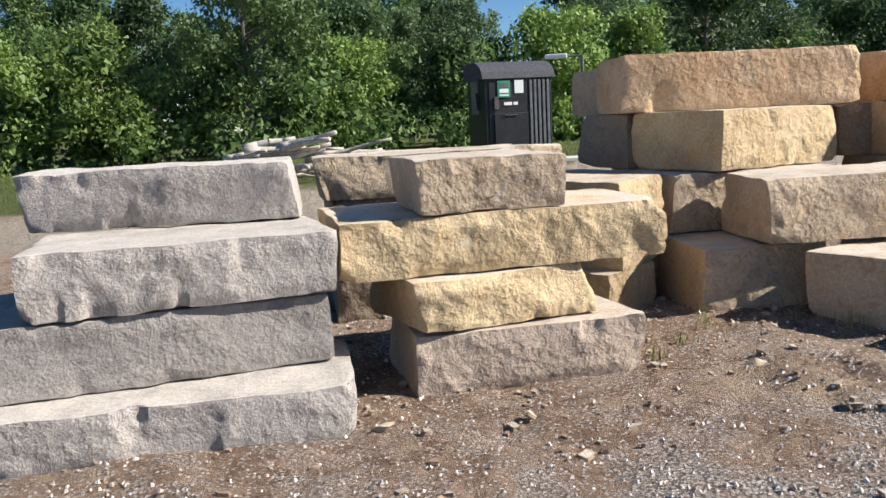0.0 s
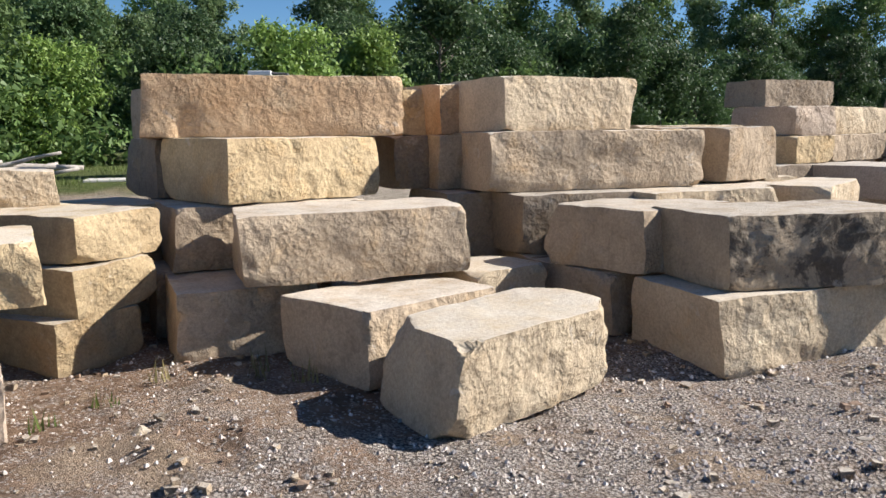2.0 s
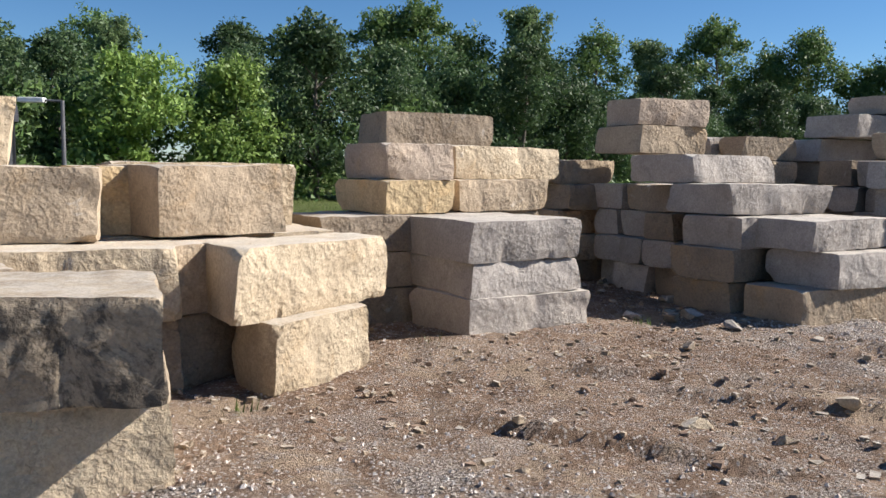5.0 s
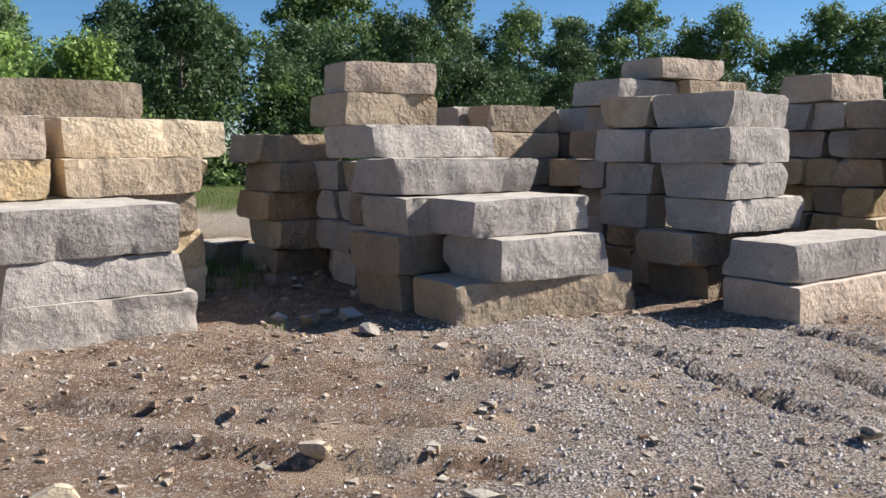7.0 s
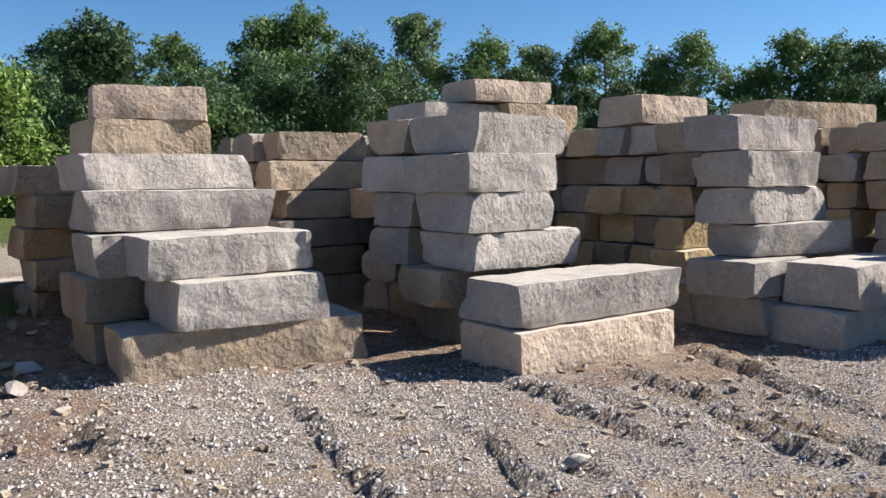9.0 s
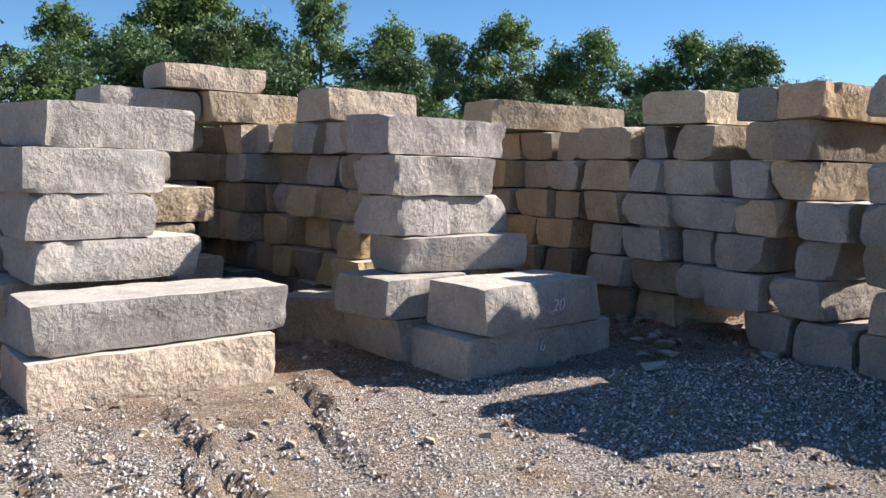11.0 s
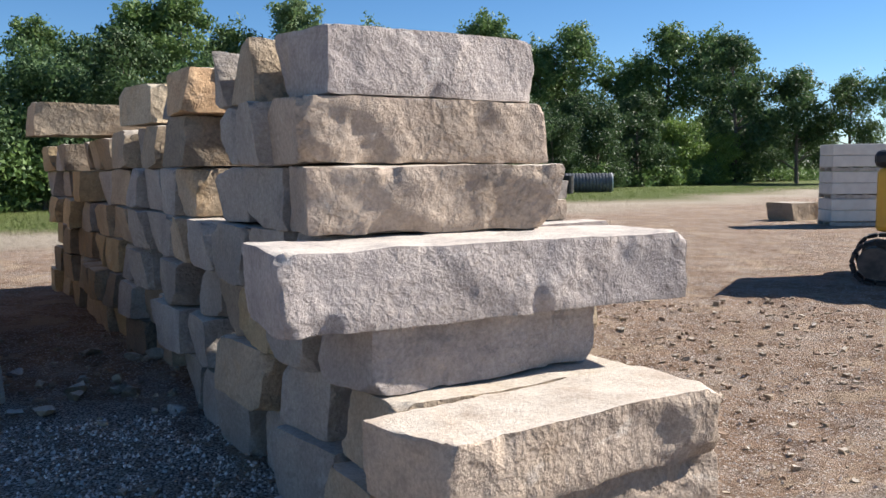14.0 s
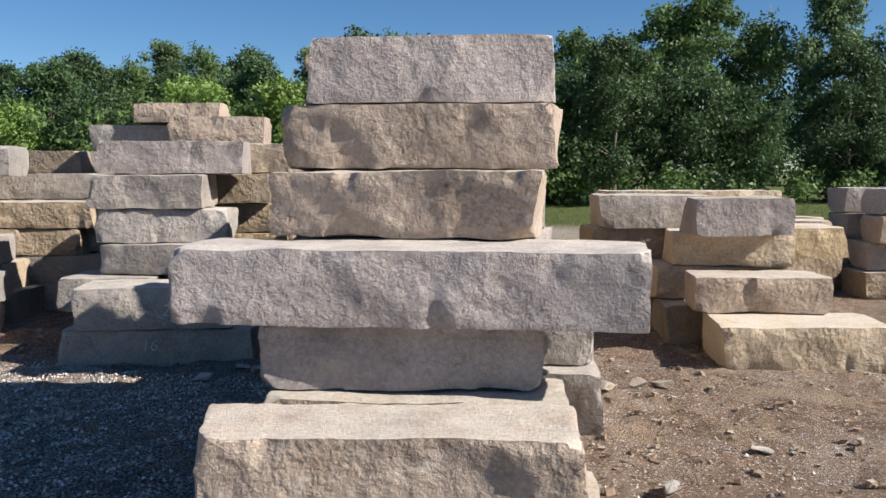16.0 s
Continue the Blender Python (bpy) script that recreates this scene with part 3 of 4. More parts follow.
# stepped grey stack
G = "stepped grey stack"
between((11.34, 8.21), (13.05, 8.90), -0.03, 0.37, 0.75, "tan", G, note="yellowish grey", rough=0.03)
between((11.69, 8.31), (12.74, 8.81), 0.37, 0.73, 0.80, "grey", G)
between((11.50, 8.41), (12.65, 8.97), 0.73, 1.045, 0.90, "grey", G)
between((10.97, 9.06), (12.33, 9.63), 1.045, 1.375, 0.95, "grey", G)
between((10.80, 9.71), (12.13, 10.48), 1.375, 1.70, 0.95, "grey", G)
between((10.60, 10.90), (11.62, 11.47), 1.72, 2.075, 0.80, "tan", G)
between((10.56, 11.02), (11.64, 11.34), 2.08, 2.43, 0.70, "rose", G)
between((11.02, 8.92), (11.95, 9.36), 0.70, 1.04, 0.80, "slate", G)
between((10.92, 8.95), (11.85, 9.40), 0.35, 0.70, 0.80, "brown", G)
between((10.95, 9.00), (11.90, 9.45), -0.03, 0.35, 0.80, "brown", G)
# small end of the row to the left of the steps
for k, (bx, by, bl, tone) in enumerate(((9.75, 11.6, 0.95, "brown"), (9.85, 11.5, 0.9, "tan"), (9.70, 11.6, 1.0, "rust"), (9.85, 11.55, 0.95, "brown"), (9.62, 11.65, 1.1, "tan"))):
    block(bx, by, 28, bl, 0.9, 0.335, -0.03 + 0.336 * k, tone, G)
# front of the second row
G = "second row front"
between((14.09, 7.95), (15.62, 8.69), -0.03, 0.33, 0.75, "rose", G, note="pale yellowish grey")
between((14.11, 8.02), (15.70, 8.80), 0.335, 0.67, 0.70, "grey", G)
between((13.72, 9.14), (14.90, 9.70), 0.335, 0.66, 0.75, "tan", G, note="yellowish grey")
between((13.95, 9.25), (15.0, 9.75), -0.03, 0.335, 0.70, "brown", G)
between((14.00, 8.88), (15.05, 9.48), 0.67, 0.985, 0.70, "grey", G)
between((13.93, 8.86), (14.70, 9.28), 0.985, 1.32, 0.75, "grey", G)
between((13.91, 8.84), (14.80, 9.34), 1.32, 1.65, 0.80, "grey", G, rough=0.04)
between((14.00, 9.04), (15.01, 9.74), 1.65, 1.985, 0.80, "grey", G)
for k, (a0, tone) in enumerate(((0.0, "slate"), (0.05, "slate"), (-0.04, "grey"), (0.02, "tan"))):
    block(13.52 + a0, 9.75, 30, 0.62, 0.62, 0.33, 0.66 + 0.333 * k, tone, G)
# third row front
G = "third row front"
chalk_mark(between((17.00, 8.52), (18.57, 9.26), -0.08, 0.275, 0.75, "slate", G, rough=0.018), "16", 0.81, 0.16)
chalk_mark(between((17.19, 8.56), (18.39, 9.18), 0.28, 0.655, 0.65, "slate", G, rough=0.018), "20", 0.82, 0.12)
between((16.50, 9.02), (17.30, 9.40), 0.33, 0.66, 0.70, "grey", G)
between((16.60, 9.08), (17.30, 9.42), -0.03, 0.33, 0.70, "slate", G)
between((16.68, 9.33), (17.90, 9.72), 0.66, 0.975, 0.60, "grey", G)
between((16.64, 9.34), (17.80, 9.92), 0.975, 1.32, 0.60, "grey", G)
between((16.62, 9.33), (17.62, 9.80), 1.32, 1.655, 0.65, "slate", G)
between((16.57, 9.46), (17.87, 10.18), 1.66, 2.005, 0.60, "lilac", G)
# a smaller stack behind the third row
G = "stack of slabs behind the third row"
between((16.27, 10.96), (17.24, 11.41), 2.01, 2.345, 0.70, "rose", G)


def row_back(px, py, heading, back, L, cols, courses, group, tones, seed, top_gap=0.12):
    """Courses of blocks laid side by side, one behind another, their ends making an uneven wall."""
    rng = random.Random(seed)
    z = -0.03
    for c in range(courses):
        h = 0.335 + (0.03 if c == 0 else 0)
        s = rng.uniform(0, 0.12)
        while s < cols * 0.52:
            w = rng.uniform(0.38, 0.60)
            if not (c >= courses - 1 and rng.random() < top_gap):
                o = rng.uniform(-0.13, 0.16)
                bx = px + s * math.cos(radians(back)) + o * math.cos(radians(heading))
                by = py + s * math.sin(radians(back)) + o * math.sin(radians(heading))
                block(bx, by, heading + rng.uniform(-2.5, 2.5), L + rng.uniform(-0.15, 0.2), w, h - 0.004, z, rng.choice(tones), group, rough=0.022)
            s += w + rng.uniform(0.01, 0.07)
        z += h


row_back(13.95, 10.15, 28, 112, 1.25, 3, 5, "second row", ("slate", "grey", "tan", "brown"), 3)
row_back(16.62, 10.35, 27, 112, 1.30, 5, 6, "third row", ("gold", "tan", "brown", "slate", "gold", "brown"), 4)
row_back(12.35, 11.75, 25, 115, 1.30, 4, 6, "row between the steps and the second row", ("tan", "brown", "slate", "rose"), 5)
row_back(13.75, 12.35, 25, 115, 1.30, 4, 6, "row behind the second row", ("slate", "tan", "grey", "brown"), 6)
row_back(15.45, 12.3, 25, 115, 1.30, 4, 6, "row behind the second row", ("tan", "brown", "grey", "rose"), 8)
G = "top slabs behind the second row"
between((15.12, 12.24), (16.14, 12.70), 2.015, 2.36, 0.80, "tan", G)
between((14.00, 11.95), (15.02, 12.40), 2.015, 2.34, 0.80, "grey", G)
between((14.69, 12.12), (15.70, 12.58), 2.365, 2.64, 0.70, "rose", G)
row_back(10.9, 10.35, 27, 112, 1.2, 3, 4, "stepped grey stack", ("slate", "brown", "grey"), 7)

G = "loose blocks between the rows"
block(15.72, 10.05, -25, 0.72, 0.6, 0.42, -0.03, "brown", G, skew=1.6)
block(8.95, 12.45, 40, 0.75, 0.6, 0.34, -0.03, "brown", G, skew=1.4)
block(8.35, 11.68, 8, 0.62, 0.55, 0.30, 1.06, "gold", G, skew=1.4)

# the long wall of block ends
G = "long row"
WX, WY, WH = 20.60, 6.70, 18.8
WU = (math.cos(radians(WH + 90)), math.sin(radians(WH + 90)))
WV = (math.cos(radians(WH)), math.sin(radians(WH)))


erng = random.Random(14)


def row_end(s0, s1, z0, z1, tone, out=0.0, L=1.35, **kw):
    out += erng.uniform(-0.05, 0.06)
    x, y = WX + WU[0] * s0 + WV[0] * out, WY + WU[1] * s0 + WV[1] * out
    return block(x, y, WH + erng.uniform(-3, 3), L, s1 - s0, z1 - z0, z0, tone, G, rough=kw.pop("rough", 0.022), skew=kw.pop("skew", 1.25), **kw)


between((20.69, 6.80), (21.89, 7.20), 2.03, 2.375, 0.53, "lilac", G, rough=0.028)
between((20.61, 6.75), (21.93, 7.12), 1.69, 2.03, 0.53, "rose", G, rough=0.028)
between((20.61, 6.64), (21.91, 6.88), 1.35, 1.69, 0.46, "rose", G, rough=0.03, note="pinkish tan")
between((20.43, 6.05), (22.50, 6.57), 1.00, 1.345, 0.60, "lilac", G, rough=0.035)
between((20.84, 6.17), (22.05, 6.66), 0.69, 0.995, 0.50, "lilac", G, rough=0.03)
between((20.93, 5.50), (22.36, 6.04), 0.37, 0.69, 0.50, "rose", G, rough=0.035, note="pale greyish tan")
between((20.99, 5.60), (22.40, 6.13), -0.03, 0.37, 0.55, "rose", G, rough=0.04)
row_end(-0.72, -0.24, -0.03, 0.345, "tan", 0.0)
row_end(-0.72, -0.22, 0.35, 0.685, "tan", 0.05)
row_end(-0.22, 0.36, -0.03, 0.35, "slate")
row_end(0.42, 0.82, -0.03, 0.33, "slate", 0.02)
row_end(0.92, 1.40, -0.03, 0.34, "slate")
row_end(1.45, 1.98, -0.03, 0.33, "slate", 0.04)
row_end(2.10, 2.55, -0.03, 0.33, "slate", 0.10)
row_end(-0.08, 0.41, 0.35, 0.69, "slate", -0.02, L=1.58)
row_end(0.61, 1.31, 0.34, 0.68, "tan", 0.0)
row_end(1.80, 2.28, 0.34, 0.68, "slate", 0.0)
row_end(2.36, 2.92, 0.34, 0.68, "grey", -0.05)
row_end(3.00, 3.40, 0.34, 0.68, "slate", 0.1)
row_end(0.00, 0.42, 0.69, 1.02, "grey", 0.0, L=1.64)
row_end(0.50, 1.00, 0.69, 1.02, "gold", 0.0)
row_end(1.02, 1.44, 0.69, 1.02, "brown", -0.02)
row_end(1.74, 2.08, 0.69, 1.02, "slate", 0.0)
row_end(2.36, 2.83, 0.69, 1.02, "slate", -0.03)
row_end(3.00, 3.35, 0.69, 1.02, "grey", 0.03)
row_end(3.50, 3.90, 0.69, 1.02, "slate", 0.08)
row_end(0.00, 0.30, 1.02, 1.35, "grey", 0.05)
row_end(0.42, 0.88, 1.02, 1.35, "slate", 0.0)
row_end(0.90, 1.47, 1.02, 1.35, "slate", -0.02)
row_end(1.58, 2.02, 1.02, 1.35, "grey", 0.0)
row_end(2.22, 2.66, 1.02, 1.35, "tan", -0.02)
row_end(2.70, 3.43, 1.02, 1.35, "slate", 0.0)
row_end(3.46, 4.12, 1.02, 1.35, "slate", -0.02)
row_end(4.16, 4.68, 1.02, 1.35, "tan", 0.0)
row_end(0.42, 0.96, 1.355, 1.69, "slate", 0.0)
row_end(1.06, 1.44, 1.355, 1.69, "slate", 0.0)
row_end(1.92, 2.29, 1.355, 1.69, "tan", -0.03)
row_end(2.31, 2.70, 1.355, 1.69, "slate", 0.0)
row_end(2.94, 3.58, 1.355, 1.69, "slate", 0.0)
row_end(3.60, 3.98, 1.355, 1.69, "grey", 0.0)
row_end(4.02, 4.66, 1.355, 1.69, "tan", -0.02)
row_end(0.56, 1.00, 1.695, 2.03, "slate", 0.0)
row_end(1.02, 1.28, 1.695, 2.03, "grey", 0.0)
row_end(1.88, 2.24, 1.695, 2.03, "brown", -0.03)
row_end(2.27, 2.66, 1.695, 2.03, "tan", 0.0)
row_end(2.92, 3.38, 1.695, 2.03, "tan", 0.0)
row_end(3.60, 3.90, 1.695, 2.03, "slate", 0.02)
row_end(3.95, 4.82, 1.695, 2.03, "tan", 0.0)
row_end(0.70, 1.17, 2.035, 2.37, "tan", 0.0)
row_end(1.20, 1.50, 2.035, 2.36, "slate", 0.0)
row_end(1.82, 2.24, 2.035, 2.34, "rust", 0.0, note="grey and orange")
row_end(2.32, 2.72, 2.035, 2.34, "grey", 0.0)
row_end(3.05, 3.75, 2.035, 2.36, "cream", 0.0, L=1.1)
between((18.30, 11.90), (20.25, 12.56), 2.035, 2.37, 0.60, "tan", G)
row_back(19.55, 9.95, WH, WH + 90, 1.35, 2, 3, G, ("slate", "brown", "tan"), 11)
row_back(19.10, 11.25, WH, WH + 90, 1.35, 8, 6, G, ("tan", "brown", "gold", "slate", "brown"), 12)

# stacks across the yard
G = "pale stack across the yard"
between((22.53, 10.36), (23.85, 10.78), -0.03, 0.375, 0.80, "cream", G, rough=0.035)
between((22.25, 10.88), (23.42, 11.28), 0.38, 0.715, 0.60, "rose", G, note="pinkish grey")
between((21.98, 11.65), (23.04, 12.00), 0.72, 1.06, 0.75, "cream", G)
between((22.20, 11.30), (23.02, 11.60), 1.06, 1.42, 0.60, "lilac", G)
between((21.95, 11.30), (22.60, 11.55), -0.03, 0.38, 0.70, "brown", G)
between((21.80, 11.60), (23.00, 12.10), 0.38, 0.72, 0.70, "tan", G)
between((21.75, 12.45), (23.60, 13.10), 0.72, 1.06, 0.90, "gold", G)
between((21.10, 12.10), (22.20, 12.50), 1.06, 1.42, 0.80, "slate", G)
between((21.0, 12.10), (22.10, 12.50), 0.38, 1.06, 0.80, "brown", G)
between((21.0, 12.15), (22.10, 12.55), -0.03, 0.38, 0.80, "brown", G)
between((21.0, 13.10), (22.9, 13.80), 1.06, 1.44, 0.90, "cream", G)
between((21.0, 13.10), (22.9, 13.80), 0.38, 1.06, 0.90, "tan", G)
between((21.0, 13.12), (22.9, 13.82), -0.03, 0.38, 0.90, "brown", G)
G = "far grey stack"
for fx, fy, L, tones in ((24.05, 15.2, 0.95, ("brown", "slate", "tan", "grey")), (25.15, 15.75, 1.5, ("tan", "lilac")), (23.65, 15.9, 1.0, ("brown", "tan", "slate", "grey")), (24.8, 16.6, 1.3, ("tan", "grey", "rose", "slate"))):
    z = -0.03
    for k, tone in enumerate(tones):
        h = 0.385 - 0.012 * k
        block(fx + 0.09 * math.sin(5 * k + fx), fy + 0.07 * math.cos(3 * k + fy), 21 + 3 * math.sin(k + fy), L, 0.62, h, z, tone, G)
        z += h
G = "low row behind the pale stack"
for fx, fy, L, tones in ((22.7, 14.2, 0.9, ("brown", "tan", "rose")), (22.5, 14.95, 1.05, ("slate", "brown", "cream"))):
    z = -0.03
    for k, tone in enumerate(tones):
        block(fx + 0.08 * math.sin(4 * k + fx), fy, 21 + 2 * math.sin(k + fy), L, 0.6, 0.36, z, tone, G)
        z += 0.36

# ---- black service cabin by the trees ----
def service_cabin():
    root = new("service_cabin")
    root.matrix_world = pose(-2.57, 20.05, 0.38, 0, 0, 26)
    tagged(root, "black panelled service cabin with an arched dark roof", "cabin")
    w, d, h = 1.85, 1.5, 2.14
    bm = bmesh.new()
    box(bm, (0, 0, 0.12), (w, d, h), 0.02)
    part("body", bm, BLACK, root)
    bm = bmesh.new()
    prof = [(-0.08, h - 0.05)] + [(-0.08 + 0.95 * (1 - math.cos(a)) / 1.0, h - 0.05 + 0.48 * math.sin(a)) for a in (0.35, 0.7, 1.05, 1.35, 1.57)]
    prof += [(d + 0.08, h + 0.38), (d + 0.08, h - 0.05)]
    ring = [[bm.verts.new((x, y, z)) for y, z in prof] for x in (-0.08, w + 0.08)]
    n = len(prof)
    for k in range(n):
        bm.faces.new((ring[0][k], ring[1][k], ring[1][(k + 1) % n], ring[0][(k + 1) % n]))
    bm.faces.new(ring[0][::-1])
    bm.faces.new(ring[1])
    bmesh.ops.recalc_face_normals(bm, faces=bm.faces)
    part("roof", bm, SHINGLE, root, "dark arched roof")
    bm = box(bmesh.new(), (0.10, -0.03, 0.2), (1.15, 0.01, h - 0.15), 0.01)
    part("front_panel", bm, BLACK, root)
    bm = box(bmesh.new(), (0.22, -0.075, 0.25), (1.15, -0.02, 1.20), 0.012)
    door = part("door", bm, BLACK, root)
    part("handle", rod(bmesh.new(), (0.5, -0.10, 1.14), (0.85, -0.10, 1.14), 0.014), STEEL, door)
    for k in range(5):
        bm = box(bmesh.new(), (1.22 + 0.12 * k, -0.05, 0.15), (1.29 + 0.12 * k, 0.01, h - 0.1), 0.008)
        part("rib", bm, RIB, root)
    sign = part("sign_board", box(bmesh.new(), (0.33, -0.06, 1.60), (0.68, -0.025, 2.03), 0.006), GREEN, root, "green and white notice board")
    for k, (zl, zh, m) in enumerate(((1.64, 1.68, WHITE), (1.72, 1.82, WHITE), (1.87, 1.98, RIB))):
        part("sign_line", box(bmesh.new(), (0.38, -0.068, zl), (0.63, -0.061, zh)), m, sign)
    part("notice", box(bmesh.new(), (0.80, -0.05, 1.70), (1.05, -0.032, 2.04), 0.004), WHITE, root, "pale paper notice")
    part("label", box(bmesh.new(), (0.50, -0.05, 1.40), (0.72, -0.032, 1.48)), WHITE, root)
    part("label", box(bmesh.new(), (0.76, -0.05, 1.40), (0.88, -0.032, 1.48)), WHITE, root)
    part("meter_box", box(bmesh.new(), (0.22, -0.09, 1.30), (0.34, -0.03, 1.62), 0.01), STEEL, root)
    part("side_panel", box(bmesh.new(), (-0.03, 0.55, 1.2), (0.01, 1.15, 2.1), 0.01), RIB, root, "grey side panel")
    part("hose", rod(bmesh.new(), (-0.06, 0.45, 1.3), (-0.06, 0.55, 1.75), 0.03), RUBBER, root)
    part("base", box(bmesh.new(), (-0.05, -0.05, 0.0), (w + 0.05, d + 0.05, 0.13), 0.01), STEEL, root)
    return root


service_cabin()


def lamp_pole():
    root = new("light_pole")
    root.matrix_world = pose(-0.1, 21.6, 0.36)
    tagged(root, "thin grey light pole with a flat lamp head", "light pole")
    part("pole", rod(bmesh.new(), (0, 0, 0), (0, 0, 2.67), 0.06, 0.045), RIB, root)
    part("arm", rod(bmesh.new(), (0, 0, 2.65), (-0.6, 0, 2.67), 0.03), RIB, root)
    part("lamp_head", box(bmesh.new(), (-1.0, -0.12, 2.61), (-0.4, 0.12, 2.73), 0.02), WHITE, root)


lamp_pole()


def log_pile(px, py, count, seed, mat):
    rng = random.Random(seed)
    for k in range(count):
        bm = bmesh.new()
        ln, r = rng.uniform(1.2, 2.4), rng.uniform(0.05, 0.13)
        ang, tilt = rng.uniform(-1.0, 1.0), rng.uniform(-0.10, 0.22)
        p = Vector((0, 0, 0))
        last, rad = p, r
        for j in range(4):
            nxt = last + Vector((ln / 4 * math.cos(ang), ln / 4 * math.sin(ang), ln / 4 * math.sin(tilt))) + Vector((0, rng.uniform(-0.08, 0.08), rng.uniform(-0.04, 0.06)))
            rod(bm, last, nxt, rad, rad * 0.8, 9, cap=j in (0, 3))
            last, rad = nxt, rad * 0.8
        for f in bm.faces:
            f.smooth = True
        me = bpy.data.meshes.new("log")
        bm.to_mesh(me)
        bm.free()
        me.materials.append(mat)
        ob = new("log", me)
        layer = k // 5
        ob.matrix_world = Matrix.Translation((px + rng.uniform(-1.6, 0.6), py + (k % 5) * 0.34 + rng.uniform(-0.1, 0.1), ground_z(px, py) + 0.10 + 0.17 * layer))
        tagged(ob, "bleached dead log lying in a brush pile", "log", "brush pile")


log_pile(-6.9, 16.1, 24, 2, DEADWOOD)


def low_slab(x, y, rz, L, D, H, z, mat, label):
    bm = box(bmesh.new(), (0, 0, 0), (L, D, H), 0.02)
    me = bpy.data.meshes.new("stone_slab")
    bm.to_mesh(me)
    bm.free()
    me.materials.append(mat)
    ob = new("stone_slab", me)
    ob.matrix_world = pose(x, y, z, 0, 0, rz)
    return tagged(ob, label, "stone slab", "slabs")


for sx, sy, sr, sl, sz in ((-4.6, 19.0, 12, 1.8, 0.26), (-1.0, 18.4, 14, 1.5, 0.27)):
    low_slab(sx, sy, sr, sl, 0.8, 0.17, sz, SLAB, "pale flat stone slab lying on the ground")


# ---- excavator, seen from behind its near track ----
def excavator():
    root = new("excavator")
    root.matrix_world = pose(28.55, 12.75, 0.0, 0, 0, -42) @ Matrix.Diagonal((0.82, 0.82, 0.82, 1))
    tagged(root, "yellow and black crawler excavator parked on the yard", "excavator")
    for y0 in (0.0, 1.75):
        n, ln, r = 40, 2.7, 0.36
        loop = []
        for k in range(n):
            u = k / n * (2 * ln + 2 * math.pi * r)
            if u < ln:
                loop.append((r + u, 2 * r))
            elif u < ln + math.pi * r:
                a = (u - ln) / r
                loop.append((r + ln + r * math.sin(a), r + r * math.cos(a)))
            elif u < 2 * ln + math.pi * r:
                loop.append((r + ln - (u - ln - math.pi * r), 0))
            else:
                a = (u - 2 * ln - math.pi * r) / r
                loop.append((r - r * math.sin(a), r - r * math.cos(a)))
        bm = bmesh.new()
        inner = [bm.verts.new((x, y0 + yy, z)) for yy in (0.05, 0.39) for x, z in loop]
        for k in range(n):
            bm.faces.new((inner[k], inner[(k + 1) % n], inner[n + (k + 1) % n], inner[n + k]))
        track = part("track", bm, RUBBER, root)
        for k in range(n):
            (x1, z1), (x2, z2) = loop[k], loop[(k + 1) % n]
            cx, cz, an = (x1 + x2) / 2, (z1 + z2) / 2, math.atan2(z2 - z1, x2 - x1)
            m = Matrix.Translation((cx, y0 + 0.22, cz)) @ Matrix.Rotation(-an, 4, "Y")
            part("shoe", box(bmesh.new(), (-0.078, -0.22, -0.03), (0.078, 0.22, 0.03), 0, m), RUBBER, track)
        part("track_frame", box(bmesh.new(), (0.5, y0 + 0.06, 0.16), (2.95, y0 + 0.38, 0.52), 0.04), STEEL, track)
        for cx in (0.36, 3.06):
            part("idler_wheel", rod(bmesh.new(), (cx, y0 + 0.03, 0.36), (cx, y0 + 0.41, 0.36), 0.27, n=20), STEEL, track)
    part("undercarriage", box(bmesh.new(), (1.1, 0.4, 0.35), (2.3, 1.8, 0.75), 0.04), STEEL, root)
    part("turntable", rod(bmesh.new(), (1.7, 1.1, 0.72), (1.7, 1.1, 0.92), 0.6, n=28), STEEL, root)
    body = part("engine_housing", box(bmesh.new(), (0.35, 0.05, 0.90), (2.1, 2.15, 1.98), 0.09), YELLOW, root)
    for k in range(4):
        part("vent", box(bmesh.new(), (0.62, 0.02, 1.72 - 0.17 * k), (1.10, 0.07, 1.80 - 0.17 * k), 0.01), STEEL, body)
    bm = bmesh.new()
    a, b, c = [bm.verts.new(v) for v in ((0.58, 0.035, 1.00), (0.92, 0.035, 1.00), (0.58, 0.035, 1.20))]
    bm.faces.new((a, b, c))
    made = bmesh.ops.extrude_face_region(bm, geom=list(bm.faces))
    bmesh.ops.translate(bm, verts=[v for v in made["geom"] if isinstance(v, bmesh.types.BMVert)], vec=(0, 0.03, 0))
    part("emblem", bm, STEEL, body)
    part("hood", box(bmesh.new(), (0.30, 0.02, 1.98), (2.1, 2.18, 2.28), 0.10), BLACK, root, "dark engine hood")
    cab = part("cab", box(bmesh.new(), (2.12, 0.05, 0.92), (3.2, 1.05, 2.55), 0.08), YELLOW, root)
    part("cab_window", box(bmesh.new(), (2.25, 0.03, 1.55), (3.08, 0.06, 2.42), 0.02), GLASS, cab)


excavator()


